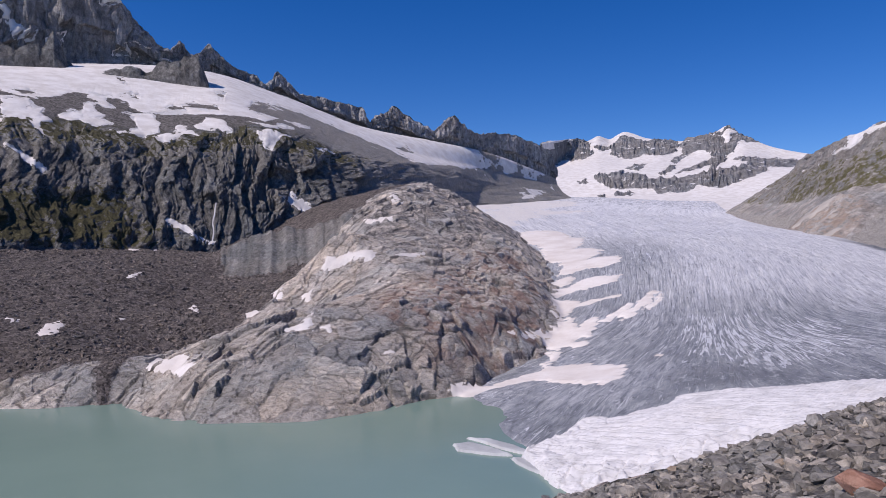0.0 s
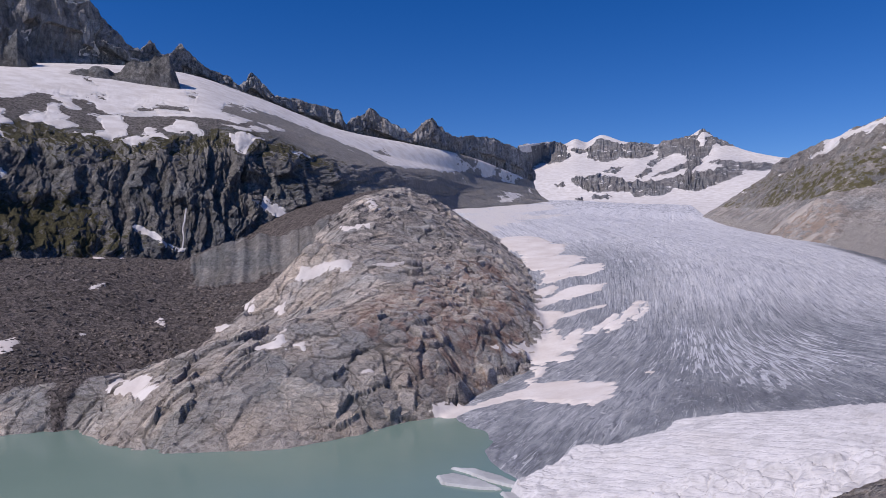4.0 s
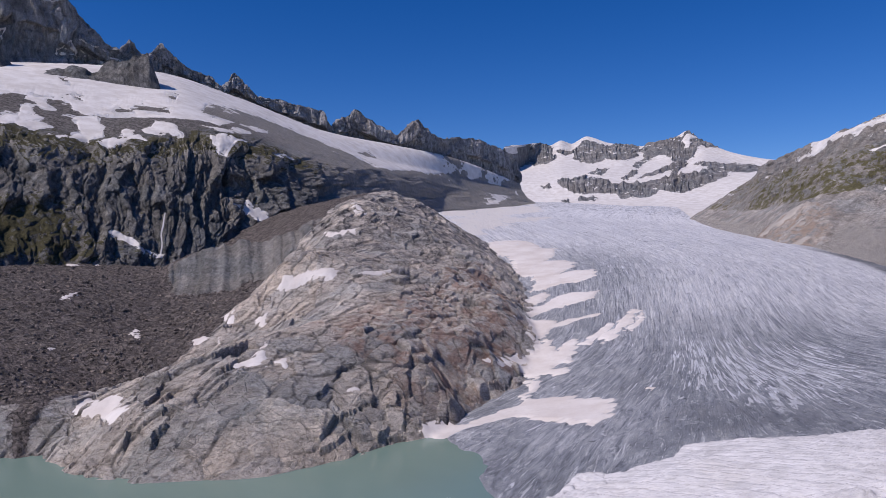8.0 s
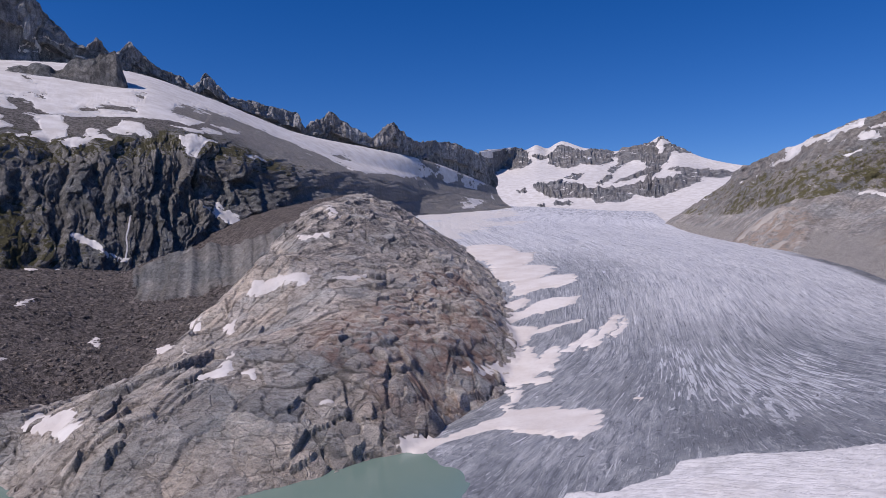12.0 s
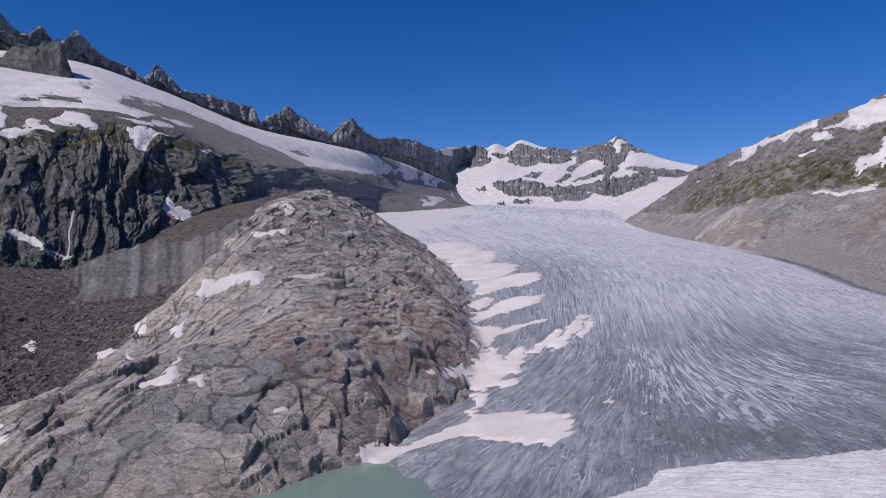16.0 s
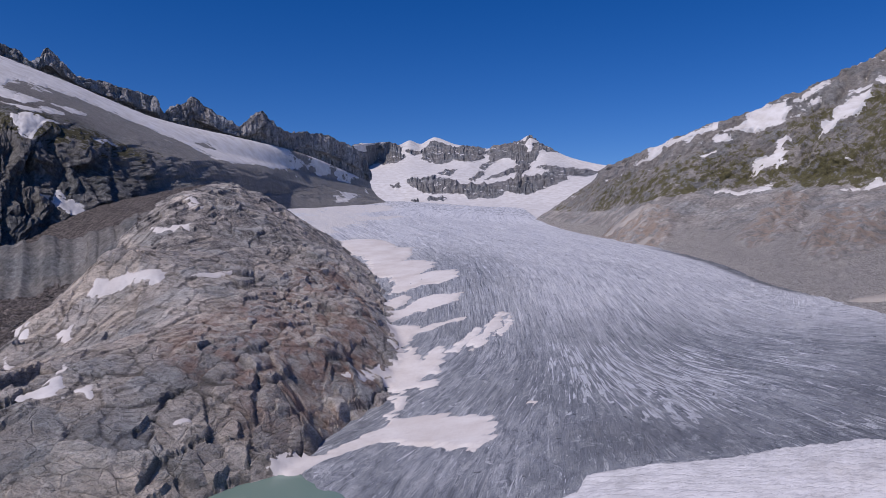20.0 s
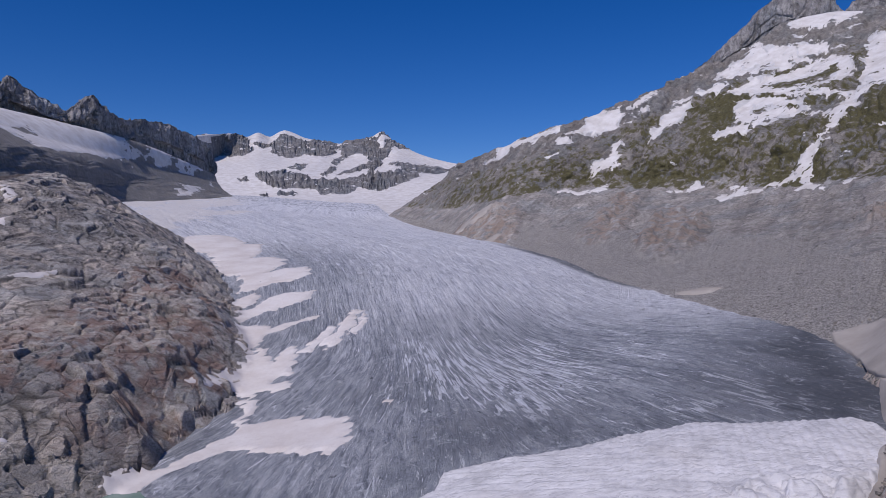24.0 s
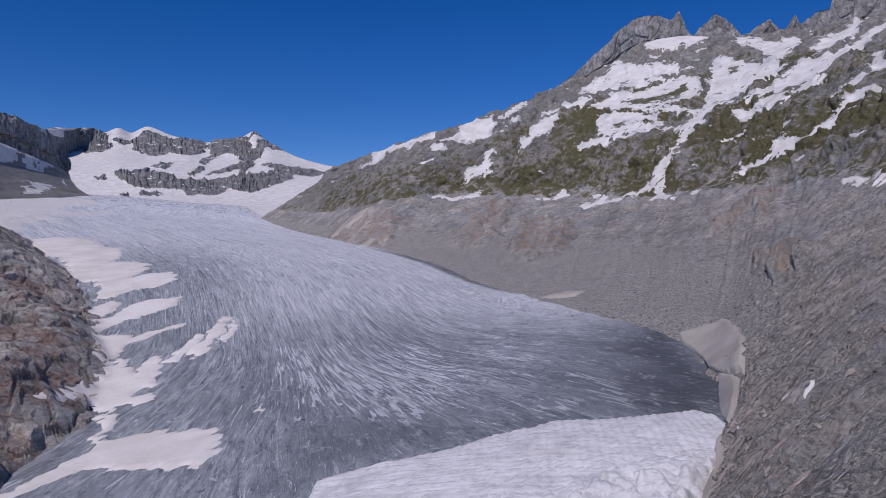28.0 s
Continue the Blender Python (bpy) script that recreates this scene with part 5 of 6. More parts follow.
def lay_snow(grid, outlines, wide, high, thick, rag, material, label, group, ragged=0.5, plan=False, name="snow_patch", soft=7, comb=0.0, bare=()):
    """A patch of snow for each outline, thickest in its middle and thinning out to a ragged edge."""
    nv, nu = grid.shape[:2]
    even = blur(grid, soft)
    n = normals(even)
    vs, us = np.mgrid[0:high:nv * 1j, 0:wide:nu * 1j]
    if plan:
        us, vs = grid[..., 0], grid[..., 1]
    for number, outline in enumerate(outlines):
        o = np.array(outline, float) * ((1, 1) if plan else (wide / 1000, high / 1000))
        lo, hi = o.min(0) - 3 * rag, o.max(0) + 3 * rag
        near = (us >= lo[0]) & (us <= hi[0]) & (vs >= lo[1]) & (vs <= hi[1])
        if not near.any():
            continue
        j, i = np.where(near.any(1))[0], np.where(near.any(0))[0]
        w = np.s_[j[0]:j[-1] + 2, i[0]:i[-1] + 2]
        g, m, x, y = even[w], n[w], us[w], vs[w]
        warp = fbm(g, rag * 3.2, 5, 0.66, 101 + number)
        push = comb * fbm(np.stack([(x * 0.5 - y * 0.86) / 3.6, (x * 0.86 + y * 0.5) / 40, 0 * x], -1), 1.0, 3, 0.6, 97)
        x, y = x + 0.86 * push, y + 0.5 * push
        d = inside(o, x + rag * 1.5 * warp, y + rag * 1.5 * fbm(g, rag * 2.6, 4, 0.6, 151 + number)) + 0.4 * rag
        for hole in bare:
            h = np.array(hole, float) * ((1, 1) if plan else (wide / 1000, high / 1000))
            d = np.minimum(d, -inside(h, x + rag * 1.5 * warp, y + rag * 1.5 * warp))
        holes = fbm(g, rag * 3.0, 6, 0.68, 201 + number)
        mask = np.clip(np.minimum(0.5 + d / (2 * rag), 1.0 if ragged > 0.9 else 9.0) + ragged * (holes - 0.12) * smooth(-d, -12 * rag, rag), 0, 1)
        top = g + m * (thick * (mask - 0.4) * 2)[..., None]
        keep = mask > 0.3
        keep = keep[:-1, :-1] | keep[1:, :-1] | keep[:-1, 1:] | keep[1:, 1:]
        for piece in pieces_of(keep):
            tagged(sheet(name, top, material, keep=piece), label, "snow", group)


def outcrop(at, along, size, profile, seed, label):
    """A crag of dark rock standing out of the snow: its outline along one line, thinning to both sides."""
    s, t = np.meshgrid(np.linspace(-1, 1, 110), np.linspace(-1, 1, 50))
    side = np.array((-along[1], along[0]))
    high = np.interp(s, np.linspace(-1, 1, len(profile)), profile)
    x = s * size[0] * along[0] + t * size[1] * side[0]
    y = s * size[0] * along[1] + t * size[1] * side[1]
    g = np.stack([x, y, 0 * x], -1) + np.array(at)
    facet, joint = cells(np.stack([s * size[0], t * size[1] * 0.7], -1) + 6 * fbm(g, 30, 3, 0.5, seed)[..., None], 26, seed, crisp=6.0)
    grow = fbm(g, 45, 5, 0.6, seed + 1, True)
    edge = np.clip(1 - np.abs(t) ** 1.5, 0, 1) * smooth(1 - np.abs(s), 0, 0.12)
    z = edge ** 0.8 * size[2] * high * (1 + 0.2 * facet + 0.16 * grow) + edge * 6 * facet
    g[..., 2] += z - 0.2 * size[2] - 30 * (1 - smooth(edge, 0, 0.35))
    tagged(sheet("rock_outcrop", g, CLIFF, {"tone": facet, "snow": -1, "green": -1, "pale": 0.0}, flat=True), label, "rock", "crags in the snow")


def towers(grid, tone, snow, label):
    """A crest as one ridge made of its single towers, parted at the notches."""
    top = blur(grid[..., 2].max(0)[None].repeat(3, 0), 12)[1]
    notch = [i for i in range(8, len(top) - 8) if top[i] == top[i - 8:i + 9].min()]
    ridge = thing("rock_ridge", label, "ridge")
    column = np.arange(grid.shape[1] - 1)[None] * np.ones((grid.shape[0] - 1, 1))
    for a, b in zip([0] + notch, notch + [grid.shape[1]]):
        if b > a:
            sheet("rock_tower", grid, CREST, {"tone": tone, "snow": snow - 0.5}, keep=(column >= a) & (column < b), parent=ridge, flat=True)


def ground_sheet():
    a, r = np.meshgrid(np.linspace(0, 2 * math.pi, 97), np.r_[0, 60, 150, 300, 600, 1000, 1500, 2200, 3200, 4700])
    g = np.stack([r * np.cos(a), r * np.sin(a) + 300, -45 + 0 * a], -1)
    g[..., 2] += fbm(g, 600, 3, 0.5, 77) * 6
    return tagged(sheet("ground", g, SLOPE, {"scree": 1.0, "green": -1, "snow": -1, "ribs": 0.0}), "grey stony valley floor under lake and ice", "ground", kind="structure")


ground_sheet()

lake = sheet("water", np.stack(np.meshgrid(np.linspace(-720, -20, 60), np.linspace(20, 470, 40)) + [np.zeros((40, 60))], -1), WATER)
tagged(lake, "milky turquoise lake of meltwater below the glacier", "lake", kind="structure")

# the mountain over the scree bowl, its snow slope and its crest
G, v, cliff, tone = left_mountain()
flat = normals(G)[..., 2]
far = smooth(G[..., 1], 950, 1300)
apron = (1 - smooth(G[..., 1], 600, 680)) * smooth(v, 0.15, 0.2) * (1 - smooth(v, 0.3, 0.36))
turf = (smooth(v, 0.38, 0.48) * (1 - smooth(v, 0.53, 0.62)) * 0.5 + smooth(flat, 0.66, 0.86) * cliff * 0.4 + 0.6 * apron) * (1 - far)
scree = smooth(v, 0.5, 0.6) * 0.85 * (1 - 0.6 * far)
wet = near_outlines(G, SNOW_LEFT, 2900, 1500, 8, ROCK_LEFT)
snow = 0.62 * smooth(wet, -32, 4) + 0.1 * smooth(v, 0.55, 0.65) - 0.12 - 0.4 * (1 - smooth(v, 0.5, 0.56))
# paler far scree and ledges; some haze and sunlight is put into the colour
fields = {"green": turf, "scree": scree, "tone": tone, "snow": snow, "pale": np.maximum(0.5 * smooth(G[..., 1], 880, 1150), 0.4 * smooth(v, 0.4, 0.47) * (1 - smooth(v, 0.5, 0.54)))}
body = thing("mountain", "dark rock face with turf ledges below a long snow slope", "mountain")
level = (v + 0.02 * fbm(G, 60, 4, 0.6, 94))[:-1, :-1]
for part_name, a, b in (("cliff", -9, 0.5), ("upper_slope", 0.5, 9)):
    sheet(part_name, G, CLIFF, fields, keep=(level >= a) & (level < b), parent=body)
lay_snow(G, SNOW_LEFT, 2900, 1500, 0.7, 5, SNOW, "white snow patch on the dark stony mountainside", "snow on the slope below the crest", 2.0, soft=4, bare=ROCK_LEFT)
G, v, tone = left_crest()
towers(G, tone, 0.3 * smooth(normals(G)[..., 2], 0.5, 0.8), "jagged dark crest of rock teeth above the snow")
lay_snow(G, SNOW_CREST, 3200, 350, 4, 6, SNOW, "snow ledge high on the dark crest", "snow on the crest")
outcrop((-1012, 1010, 405), (0.71, 0.70), (104, 50, 84), (0.25, 0.42, 0.5, 0.44, 0.5, 0.66, 1.0, 0.95, 0.2), 131, "dark wedge of rock standing out of the snow")
outcrop((-1170, 895, 414), (0.59, 0.81), (80, 50, 80), (0.7, 0.8, 0.75, 0.9, 0.8, 0.95, 0.6, 0.4, 0.15), 133, "dark crag with several teeth above the snow")

# peaks and snow basin at the head of the glacier
G, v, rock = far_cirque()
flat = normals(G)[..., 2]
fields = {"snow": 0.3 * smooth(flat, 0.5, 0.75) - 0.2}
body = thing("mountain", "far rock peaks round a snow basin", "mountain")
level = (v + 0.02 * fbm(G, 60, 4, 0.6, 94))[:-1, :-1]
for part_name, a, b in (("basin", -9, 0.58), ("rock_wall", 0.58, 9)):
    sheet(part_name, G, FARROCK, fields, keep=(level >= a) & (level < b), parent=body, flat=True)
m = np.clip(0.5 - rock / 30, 0, 1)
top = G + normals(G) * (4 * (m - 0.5))[..., None]
k = m > 0.35
tagged(sheet("snow_field", top, SNOW, keep=k[:-1, :-1] | k[1:, 1:]), "white snow basin broken by bands of rock", "snow", kind="stuff")

# the mountain over the ice on the other side
G, u, v, ribs, tone, tan = right_mountain()
turf = smooth(v, 0.335, 0.36) * (1 - smooth(v, 0.62, 0.8)) * (0.62 + 0.4 * fbm(G, 110, 4, 0.55, 58)) * (0.8 + 0.2 * smooth(u, 0.22, 0.45))
scree = (1 - smooth(v, 0.21, 0.31)) * (0.78 - 0.3 * ribs) * (1 - 0.9 * tan)
wet = near_outlines(G, SNOW_RIGHT, 2600, 1350, 8, ROCK_RIGHT)
snow = 0.6 * smooth(wet, -24, 4) * smooth(v, 0.3, 0.36) - 0.06 + 0.1 * smooth(v, 0.5, 0.72)
rust = np.maximum(tan, 0.15 * ribs)
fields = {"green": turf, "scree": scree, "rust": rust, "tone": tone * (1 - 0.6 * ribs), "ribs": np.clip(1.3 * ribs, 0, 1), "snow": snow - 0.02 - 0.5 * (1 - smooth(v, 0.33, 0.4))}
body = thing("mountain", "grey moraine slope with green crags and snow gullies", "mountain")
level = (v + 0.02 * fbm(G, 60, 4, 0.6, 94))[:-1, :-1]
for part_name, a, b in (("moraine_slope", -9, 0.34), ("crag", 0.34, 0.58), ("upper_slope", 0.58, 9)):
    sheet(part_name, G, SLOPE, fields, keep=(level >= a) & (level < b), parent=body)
lay_snow(G, SNOW_RIGHT, 2600, 1350, 0.8, 4, SNOW, "snow lying in a gully of the green crags", "snow on the crags", 1.8, soft=4, bare=ROCK_RIGHT)
lay_snow(G, SILT_RIGHT, 2600, 1350, 1.8, 4, SILT, "smooth tan bank of silt at the edge of the ice", "banks of silt", 0.25, name="silt_bank", soft=14)

T, w, tone = right_crest()
towers(T, tone, 0.0, "row of dark rock towers on the skyline")

# glacier
G, u, v = glacier()
x, y = G[..., 0], G[..., 1]
dirt = smooth(inside([(40, 345), (150, 320), (300, 430), (300, 640), (190, 560), (110, 450)], x, y), -50, 40) * 0.6
dirt = np.maximum(dirt, 0.28 * smooth(inside([(-150, 280), (-150, 520), (-60, 560), (60, 400), (20, 330)], x, y), -40, 40))
dirt = np.maximum(dirt, 0.9 * smooth(u, 0.925, 0.965) * smooth(v, 0.06, 0.16) * (1 - smooth(v, 0.55, 0.72)))
sway = 16 * fbm(G, 40, 4, 0.6, 93)
white = 0.72 * np.max([smooth(inside(o, x + sway, y - sway), -14, 16) for o in WHITE_ICE], 0)
dirt = np.maximum(dirt, np.max([k * smooth(inside(o, x + sway, y - sway), -70, 30) for k, o in zip((1.1, 0.7), DARK_ICE)], 0))
broken = smooth(y, 560, 760) * 0.45 + 0.1 * smooth(y, 1000, 1500) + 0.3 * smooth(y, 2000, 2400)
ice = thing("glacier", "grey crevassed glacier running down to the lake", "glacier")
fields = {"dirt": dirt, "white": white, "broken": broken, "clean": (smooth(y + 1.5 * sway, 500, 660) * 0.85) * (1 - 0.85 * (1 - smooth(u + 0.004 * sway, 0.3, 0.5)) * (1 - smooth(y, 800, 1050))) + 0.2 * smooth(y, 1700, 2300),
          "snow": np.maximum(1.0 * smooth(inside(SNOW_UPPER[0], x, y), -60, 30), 0.55 * smooth(y, 2150, 2450)) - 0.25}
row = v[:-1, :-1]
for part_name, a, b in (("ice_tongue", -1, 2 / 7), ("ice_neck", 2 / 7, 4 / 7), ("upper_ice", 4 / 7, 2)):
    sheet(part_name, G, ICE, fields, uv=True, keep=(row >= a) & (row < b), parent=ice)
lay_snow(margin(), SNOW_ICE, 0, 0, 0.7, 1.6, DIRTYSNOW, "old pinkish snow remaining along the margin of the ice", "snow on the ice", 0.25, plan=True, soft=9, comb=7.0)

# headland and scree bowl
G, s, bare, rill, tone, slab, seam = headland()
drift = 22 * fbm(G, 45, 4, 0.6, 92)
rust = 0.7 * smooth(inside([(-215, 395), (-160, 395), (-140, 430), (-128, 500), (-150, 600), (-200, 690), (-240, 640), (-215, 520), (-235, 450)], G[..., 0] + drift, G[..., 1] + drift), -12, 18) * bare
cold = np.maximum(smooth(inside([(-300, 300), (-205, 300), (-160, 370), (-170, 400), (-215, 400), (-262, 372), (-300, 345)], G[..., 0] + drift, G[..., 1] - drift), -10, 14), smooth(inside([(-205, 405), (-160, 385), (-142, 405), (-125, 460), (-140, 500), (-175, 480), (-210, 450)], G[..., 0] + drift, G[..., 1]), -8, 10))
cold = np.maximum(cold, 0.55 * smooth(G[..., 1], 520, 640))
upper = 0.46 * smooth(G[..., 1], 480, 640) * smooth(-G[..., 0], 170, 260)
fields = {"scree": np.maximum(smooth(s, -9, 6) * (1 - rill), upper), "rust": rust, "tone": tone * bare, "joint": seam * bare, "cold": cold}
rocky = (s < 0)[:-1, :-1]
wall = (rill > 0.5)[:-1, :-1] & ~rocky
# lit ridges and shaded flutes of the wall, painted as stripes of tone
gully = 2.8 * fbm(np.stack([G[..., 0] * 0.81 + G[..., 1] * 0.58, 0 * s, 0 * s], -1), 9, 4, 0.6, 89)
rock = thing("headland", "ice-polished pale granite headland above the lake", "rock")
names, sizes = np.unique(slab[:-1, :-1][rocky & (G[:-1, :-1, 2] > -6)], return_counts=True)
large = set(names[np.argsort(-sizes)][:280].tolist())
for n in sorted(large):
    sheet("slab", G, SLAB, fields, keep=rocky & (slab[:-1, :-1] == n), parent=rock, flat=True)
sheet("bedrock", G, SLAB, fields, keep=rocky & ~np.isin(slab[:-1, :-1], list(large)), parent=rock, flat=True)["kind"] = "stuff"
tagged(sheet("moraine_wall", G, MORAINE_MAT, {"tone": gully}, keep=wall), "steep grey wall of moraine cut by rills", "moraine")
tagged(sheet("scree_bowl", G, SCREE_MAT, {"scree": 0.9, "tone": 0}, keep=~rocky & ~wall, flat=True), "dark brown bowl of scree under the cliff", "scree")
lay_snow(G, SNOW_HEAD, 0, 0, 0.5, 1.3, DIRTYSNOW, "small patch of old snow in a hollow of the rock", "snow on the headland", 0.3, plan=True, soft=9)

def ribbon(name, grid, line, width, material, label, category, lift=0.5):
    """A narrow band laid along a line over a sheet of land."""
    nv, nu = grid.shape[:2]
    o = spline(np.array(line, float) / 1000, np.linspace(0, 1, 60))
    p = grid[(o[:, 1] * (nv - 1)).round().astype(int), (o[:, 0] * (nu - 1)).round().astype(int)]
    p = blur(p[None].repeat(3, 0), 4)[1]
    way = np.gradient(p, axis=0)
    side = np.cross(way, (0.75, -0.6, 0.3) if category == "waterfall" else (0, 0, 1))
    side /= np.linalg.norm(side, axis=1, keepdims=True) + 1e-9
    wide = width * (1 + 0.5 * fbm(p, width * 4, 3, 0.6, 5))[:, None]
    out = (0.8, -0.6, 0.4) if category == "waterfall" else (0, 0, 1)
    g = np.stack([p - side * wide, p + np.array(out) * 0.3 * width, p + side * wide], 1) + np.array(out) * lift
    return tagged(sheet(name, g, material), label, category)


L = left_mountain()[0]
ribbon("waterfall", L, FALL_LINE[0], 0.8, SNOW, "thin white waterfall down the dark cliff", "waterfall", 4.0)
R = right_mountain()[0]
ribbon("footpath", R, TRAIL_LINE[0], 0.45, FLEECE, "pale narrow trail beside the covered ice", "path", 0.5)

# drifting ice and stranded ice at the mouth of the glacier
x, y = np.meshgrid(np.arange(-135, -55, 0.5), np.arange(220, 310, 0.5))
flat = np.stack([x, y, 0 * x - 0.1], -1)
lay_snow(flat, FLOES, 0, 0, 0.9, 0.5, FLOE, "long grey ice floe lying in the lake", "ice floes", 0.2, plan=True, name="ice_floe", soft=0)

# covered ice
G, d, strip, torn = fleece()
cover = thing("fleece_cover", "overlapping white fleece blankets spread over melting ice", "ice cover")
for n in np.unique(strip):
    keep = (d[:-1, :-1] > -5) & (strip[:-1, :-1] == n)
    if keep.sum() > 40:
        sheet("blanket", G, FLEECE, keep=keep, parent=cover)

# near bank
RUBBLE_HEIGHTS = [(3, 34, 75), (0, 43, 73), (3, 72, 67), (13, 81, 67), (-16, 58, 60), (-30, 40, 60), (-45, 60, 30), (-20, 95, 36), (20, 115, 42), (60, 125, 48), (70, 60, 84), (40, 0, 88), (-20, 0, 70), (-60, 10, 35), (0, -60, 82), (80, -60, 105), (95, 100, 66)]
land_rubble = Heights(RUBBLE_HEIGHTS, 0.001)
x, y = np.meshgrid(np.arange(-70, 90, 0.9), np.arange(-60, 125, 0.9))
G = np.stack([x, y, land_rubble(x, y)], -1)
G[..., 2] += fbm(G, 8, 6, 0.6, 75) * 0.7 - 4.5 * np.maximum(y - 83 + 3 * fbm(G, 12, 3, 0.5, 78), 0)
tagged(sheet("bank", G, RUBBLE, {"scree": 1.0}, flat=True), "near slope of grey rubble above the lake", "slope")


# ---- loose stones ----
def block(seed, points=15):
    """An angular block about 1 m across: corners and triangles."""
    rng = np.random.default_rng(seed)
    bm = bmesh.new()
    p = rng.normal(size=(points, 3))
    p = p / np.linalg.norm(p, axis=1, keepdims=True) * rng.uniform(0.75, 1.0, (points, 1)) * (0.62, 0.5, 0.36)
    for c in p:
        bm.verts.new(c)
    out = bmesh.ops.convex_hull(bm, input=bm.verts)
    bmesh.ops.delete(bm, geom=[g for g in out["geom_interior"] if isinstance(g, bmesh.types.BMVert)], context="VERTS")
    bmesh.ops.triangulate(bm, faces=bm.faces)
    me = bpy.data.meshes.new("boulder")
    bm.to_mesh(me)
    bm.free()
    co = np.array([v.co for v in me.vertices])
    tri = np.array([q.vertices for q in me.polygons])
    return me, co, tri


BLOCKS = [block(300 + i, 26) for i in range(14)]
CHIPS = [block(400 + i, 9) for i in range(10)]
for i, (me, co, tri) in enumerate(BLOCKS):
    me.materials.append(TANSTONE if i == 4 else REDSTONE if i == 9 else STONE)


def stones(name, places, sizes, material, label, category="stones", seed=1):
    """Many loose stones as one mesh."""
    rng = np.random.default_rng(seed)
    cos, tris, at = [], [], 0
    for p, s in zip(places, sizes):
        me, co, tri = CHIPS[rng.integers(len(CHIPS))]
        a, b = rng.uniform(0, 6.28), rng.normal(0, 0.35)
        ca, sa, cb, sb = math.cos(a), math.sin(a), math.cos(b), math.sin(b)
        turn = np.array([[ca, -sa, 0], [sa, ca, 0], [0, 0, 1]]) @ np.array([[1, 0, 0], [0, cb, -sb], [0, sb, cb]])
        cos.append(co @ turn.T * s + p)
        tris.append(tri + at)
        at += len(co)
    cos, tris = np.concatenate(cos), np.concatenate(tris)
    me = bpy.data.meshes.new(name)
    me.vertices.add(len(cos))
    me.vertices.foreach_set("co", cos.astype(np.float32).ravel())
    me.loops.add(tris.size)
    me.loops.foreach_set("vertex_index", tris.ravel().astype(np.int32))
    me.polygons.add(len(tris))
    me.polygons.foreach_set("loop_start", np.arange(0, tris.size, 3, dtype=np.int32))
    me.polygons.foreach_set("use_smooth", np.zeros(len(tris), bool))
    me.update(calc_edges=True)
    me.materials.append(material)
    return tagged(new(name, me), label, category, kind="stuff")


def on_grid(grid, count, seed, keep=None):
    """Random places on a sheet of land."""
    rng = np.random.default_rng(seed)
    flat = grid.reshape(-1, 3)
    pick = np.arange(len(flat)) if keep is None else np.where(keep.ravel())[0]
    return flat[rng.choice(pick, count)] + np.c_[rng.uniform(-0.4, 0.4, (count, 2)), np.zeros(count)]


rng = np.random.default_rng(5)
bank = G
crown = (bank[..., 1] > 24) & (bank[..., 1] < 86) & (bank[..., 0] > -26) & (bank[..., 0] < 38)
p = on_grid(bank, 26000, 11, crown)
stones("stones", p, 0.28 + 0.95 * rng.uniform(0, 1, len(p)) ** 2.2, PEBBLE, "grey angular stones covering the near bank", seed=3)
p = on_grid(bank, 280, 12, crown)
sizes = 0.7 + 1.3 * rng.uniform(0, 1, len(p)) ** 3
for i, (q, s) in enumerate(zip(p, sizes)):
    ob = new("boulder", BLOCKS[i % len(BLOCKS)][0])
    ob.matrix_world = pose(q[0], q[1], q[2] + s * 0.08, rng.normal(0, 14), rng.normal(0, 14), rng.uniform(0, 360)) @ Matrix.Scale(s, 4)
    tagged(ob, ("tan" if i % 14 == 4 else "rusty red" if i % 14 == 9 else "grey") + (" angular boulder, large, on the rubble bank" if s > 1 else " angular stone block on the rubble bank"), "boulder", "boulders on the bank")
G, s, bare, rill, tone, slab, seam = headland()
p = on_grid(G, 15000, 13, (s > 4) & (rill < 0.4) & (G[..., 2] > 1) & (G[..., 1] < 640))
stones("stones", p, 0.8 + 4.2 * rng.uniform(0, 1, len(p)) ** 5, SCREESTONE, "dark brownish blocks strewn over the scree bowl", seed=4)
G, u, v, ribs, tone, tan = right_mountain()
p = on_grid(G, 9000, 14, (v > 0.11) & (v < 0.31) & (u > 0.45))
stones("stones", p, 0.35 + 3.0 * rng.uniform(0, 1, len(p)) ** 7, PEBBLE, "grey stones strewn over the moraine slope", seed=6)

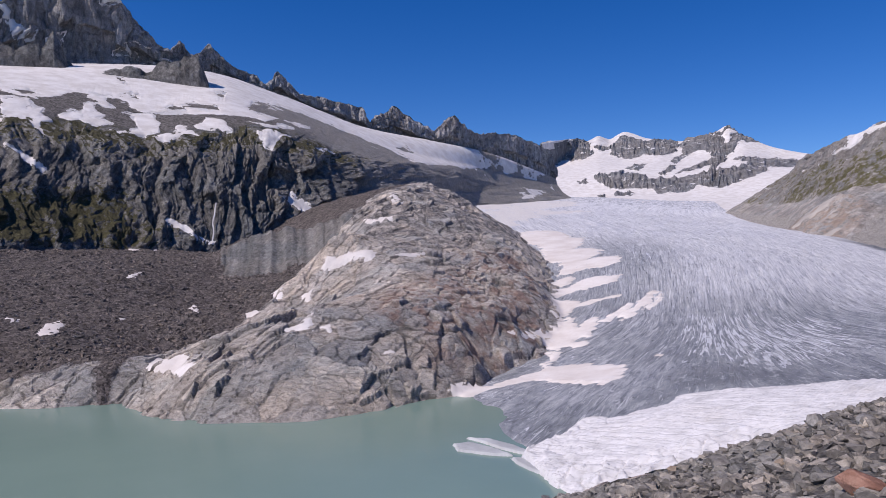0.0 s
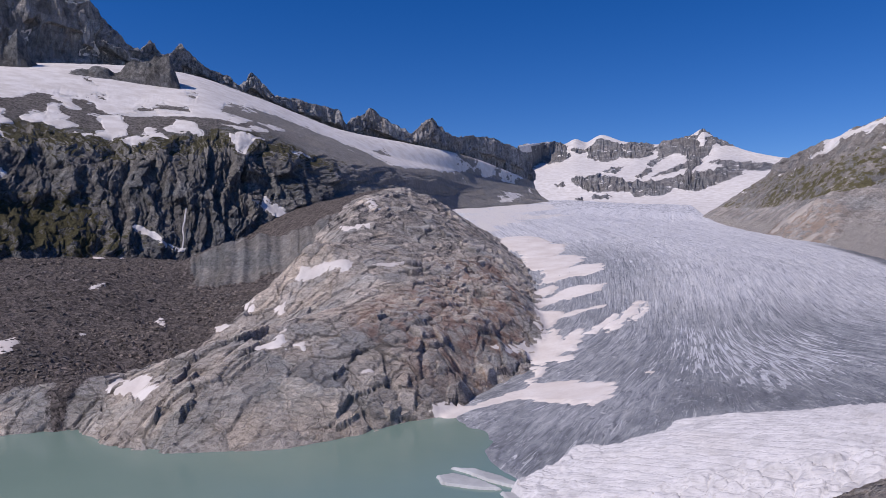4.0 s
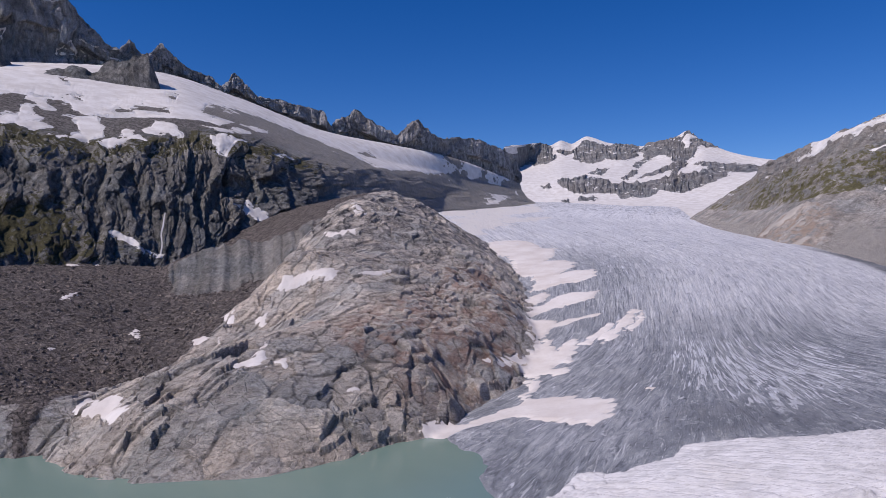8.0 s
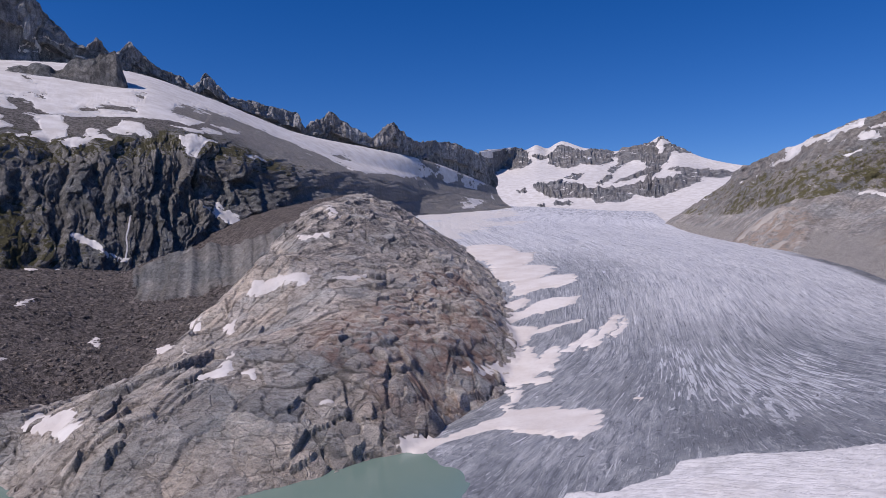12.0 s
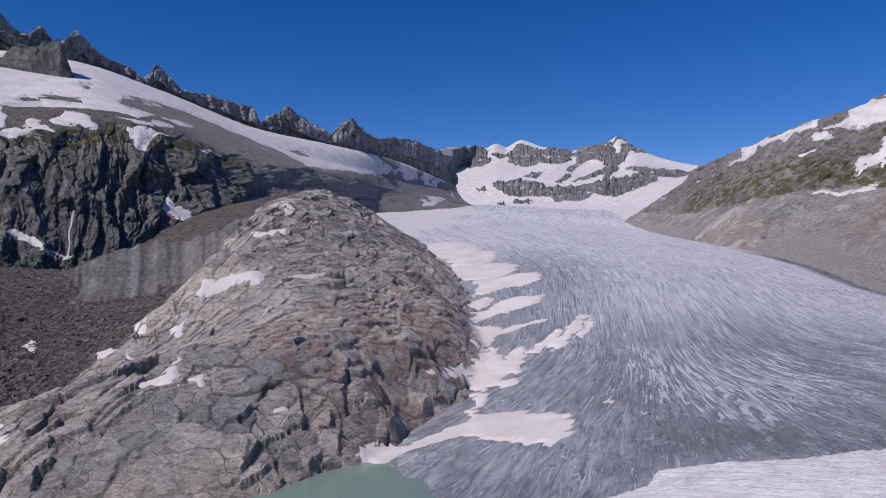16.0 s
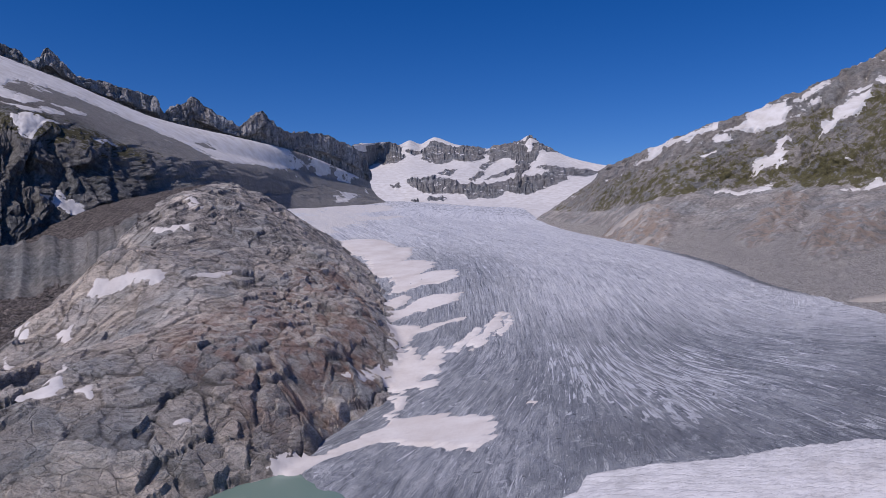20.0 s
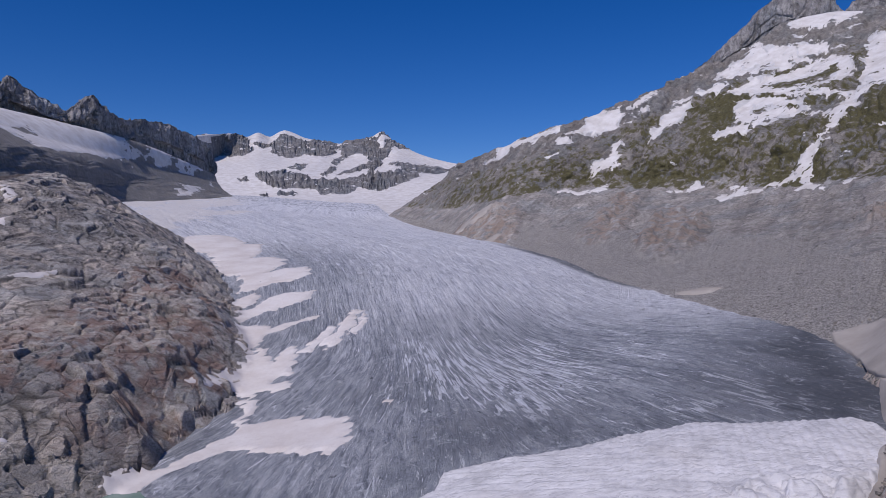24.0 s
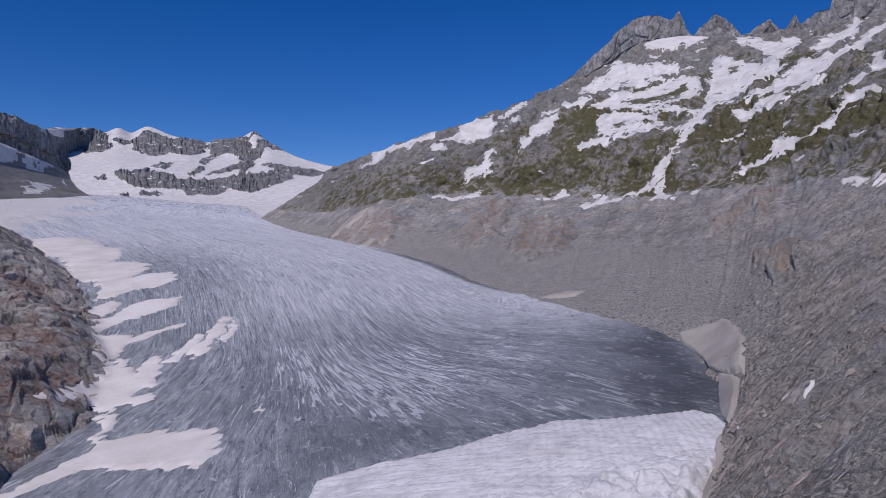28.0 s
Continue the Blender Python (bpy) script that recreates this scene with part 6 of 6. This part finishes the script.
# tilted ribs of bare rock along the near slope
m = normals(blur(G, 6))
slope = np.where((v > 0.09) & (v < 0.3) & (ribs > 0.45), 1, 0)
pick = rng.choice(np.where(slope.ravel())[0], 280)
RIBS = []
for i in range(8):
    me = block(500 + i, 18)[0].copy()
    me.materials.clear()
    me.materials.append(RIB)
    RIBS.append(me)
for i, k in enumerate(pick):
    q, up = G.reshape(-1, 3)[k], Vector(m.reshape(-1, 3)[k])
    way = Vector((0.85, 0.32, 0.42)) + Vector(rng.normal(0, 0.03, 3))
    way = (way - up * way.dot(up)).normalized()
    turn = Matrix((way, up.cross(way), up)).transposed().to_4x4() @ pose(0, 0, 0, rng.normal(22, 6), 0, 0)
    size = 5 + 16 * rng.uniform(0, 1) ** 1.8
    ob = new("rock_rib", RIBS[i % 8])
    ob.matrix_world = Matrix.Translation(Vector(q) + 0.1 * up) @ turn @ Matrix.Diagonal((size, rng.uniform(0.8, 2.2), rng.uniform(0.9, 2.2), 1))
    tagged(ob, "long tilted rib of purple-brown rock in the slope", "rock", "ribs in the near slope")


def slivers(count, seed):
    """Short narrow edges of tilted rock between the ribs, as one mesh."""
    rng = np.random.default_rng(seed)
    flat, up = G.reshape(-1, 3), m.reshape(-1, 3)
    cos, tris, at = [], [], 0
    for k in rng.choice(np.where(slope.ravel())[0], count):
        me, co, tri = CHIPS[rng.integers(len(CHIPS))]
        way = np.array((0.85, 0.32, 0.42)) + rng.normal(0, 0.035, 3)
        way = way - up[k] * (way @ up[k])
        way /= np.linalg.norm(way)
        side = np.cross(up[k], way)
        lean = up[k] * 0.9 + side * 0.43
        size = np.array((2.5 + 9 * rng.uniform() ** 2, rng.uniform(0.4, 1.1), rng.uniform(0.6, 1.6)))
        cos.append((co * size) @ np.stack([way, side, lean]) + flat[k] + rng.normal(0, 0.8) * side + 0.1 * up[k])
        tris.append(tri + at)
        at += len(co)
    cos, tris = np.concatenate(cos), np.concatenate(tris)
    me = bpy.data.meshes.new("rock_edges")
    me.from_pydata(cos.tolist(), [], tris.tolist())
    me.materials.append(RIB)
    return tagged(new("rock_edges", me), "narrow purple-brown edges of tilted rock in the slope", "rock", kind="stuff")


slivers(2000, 21)
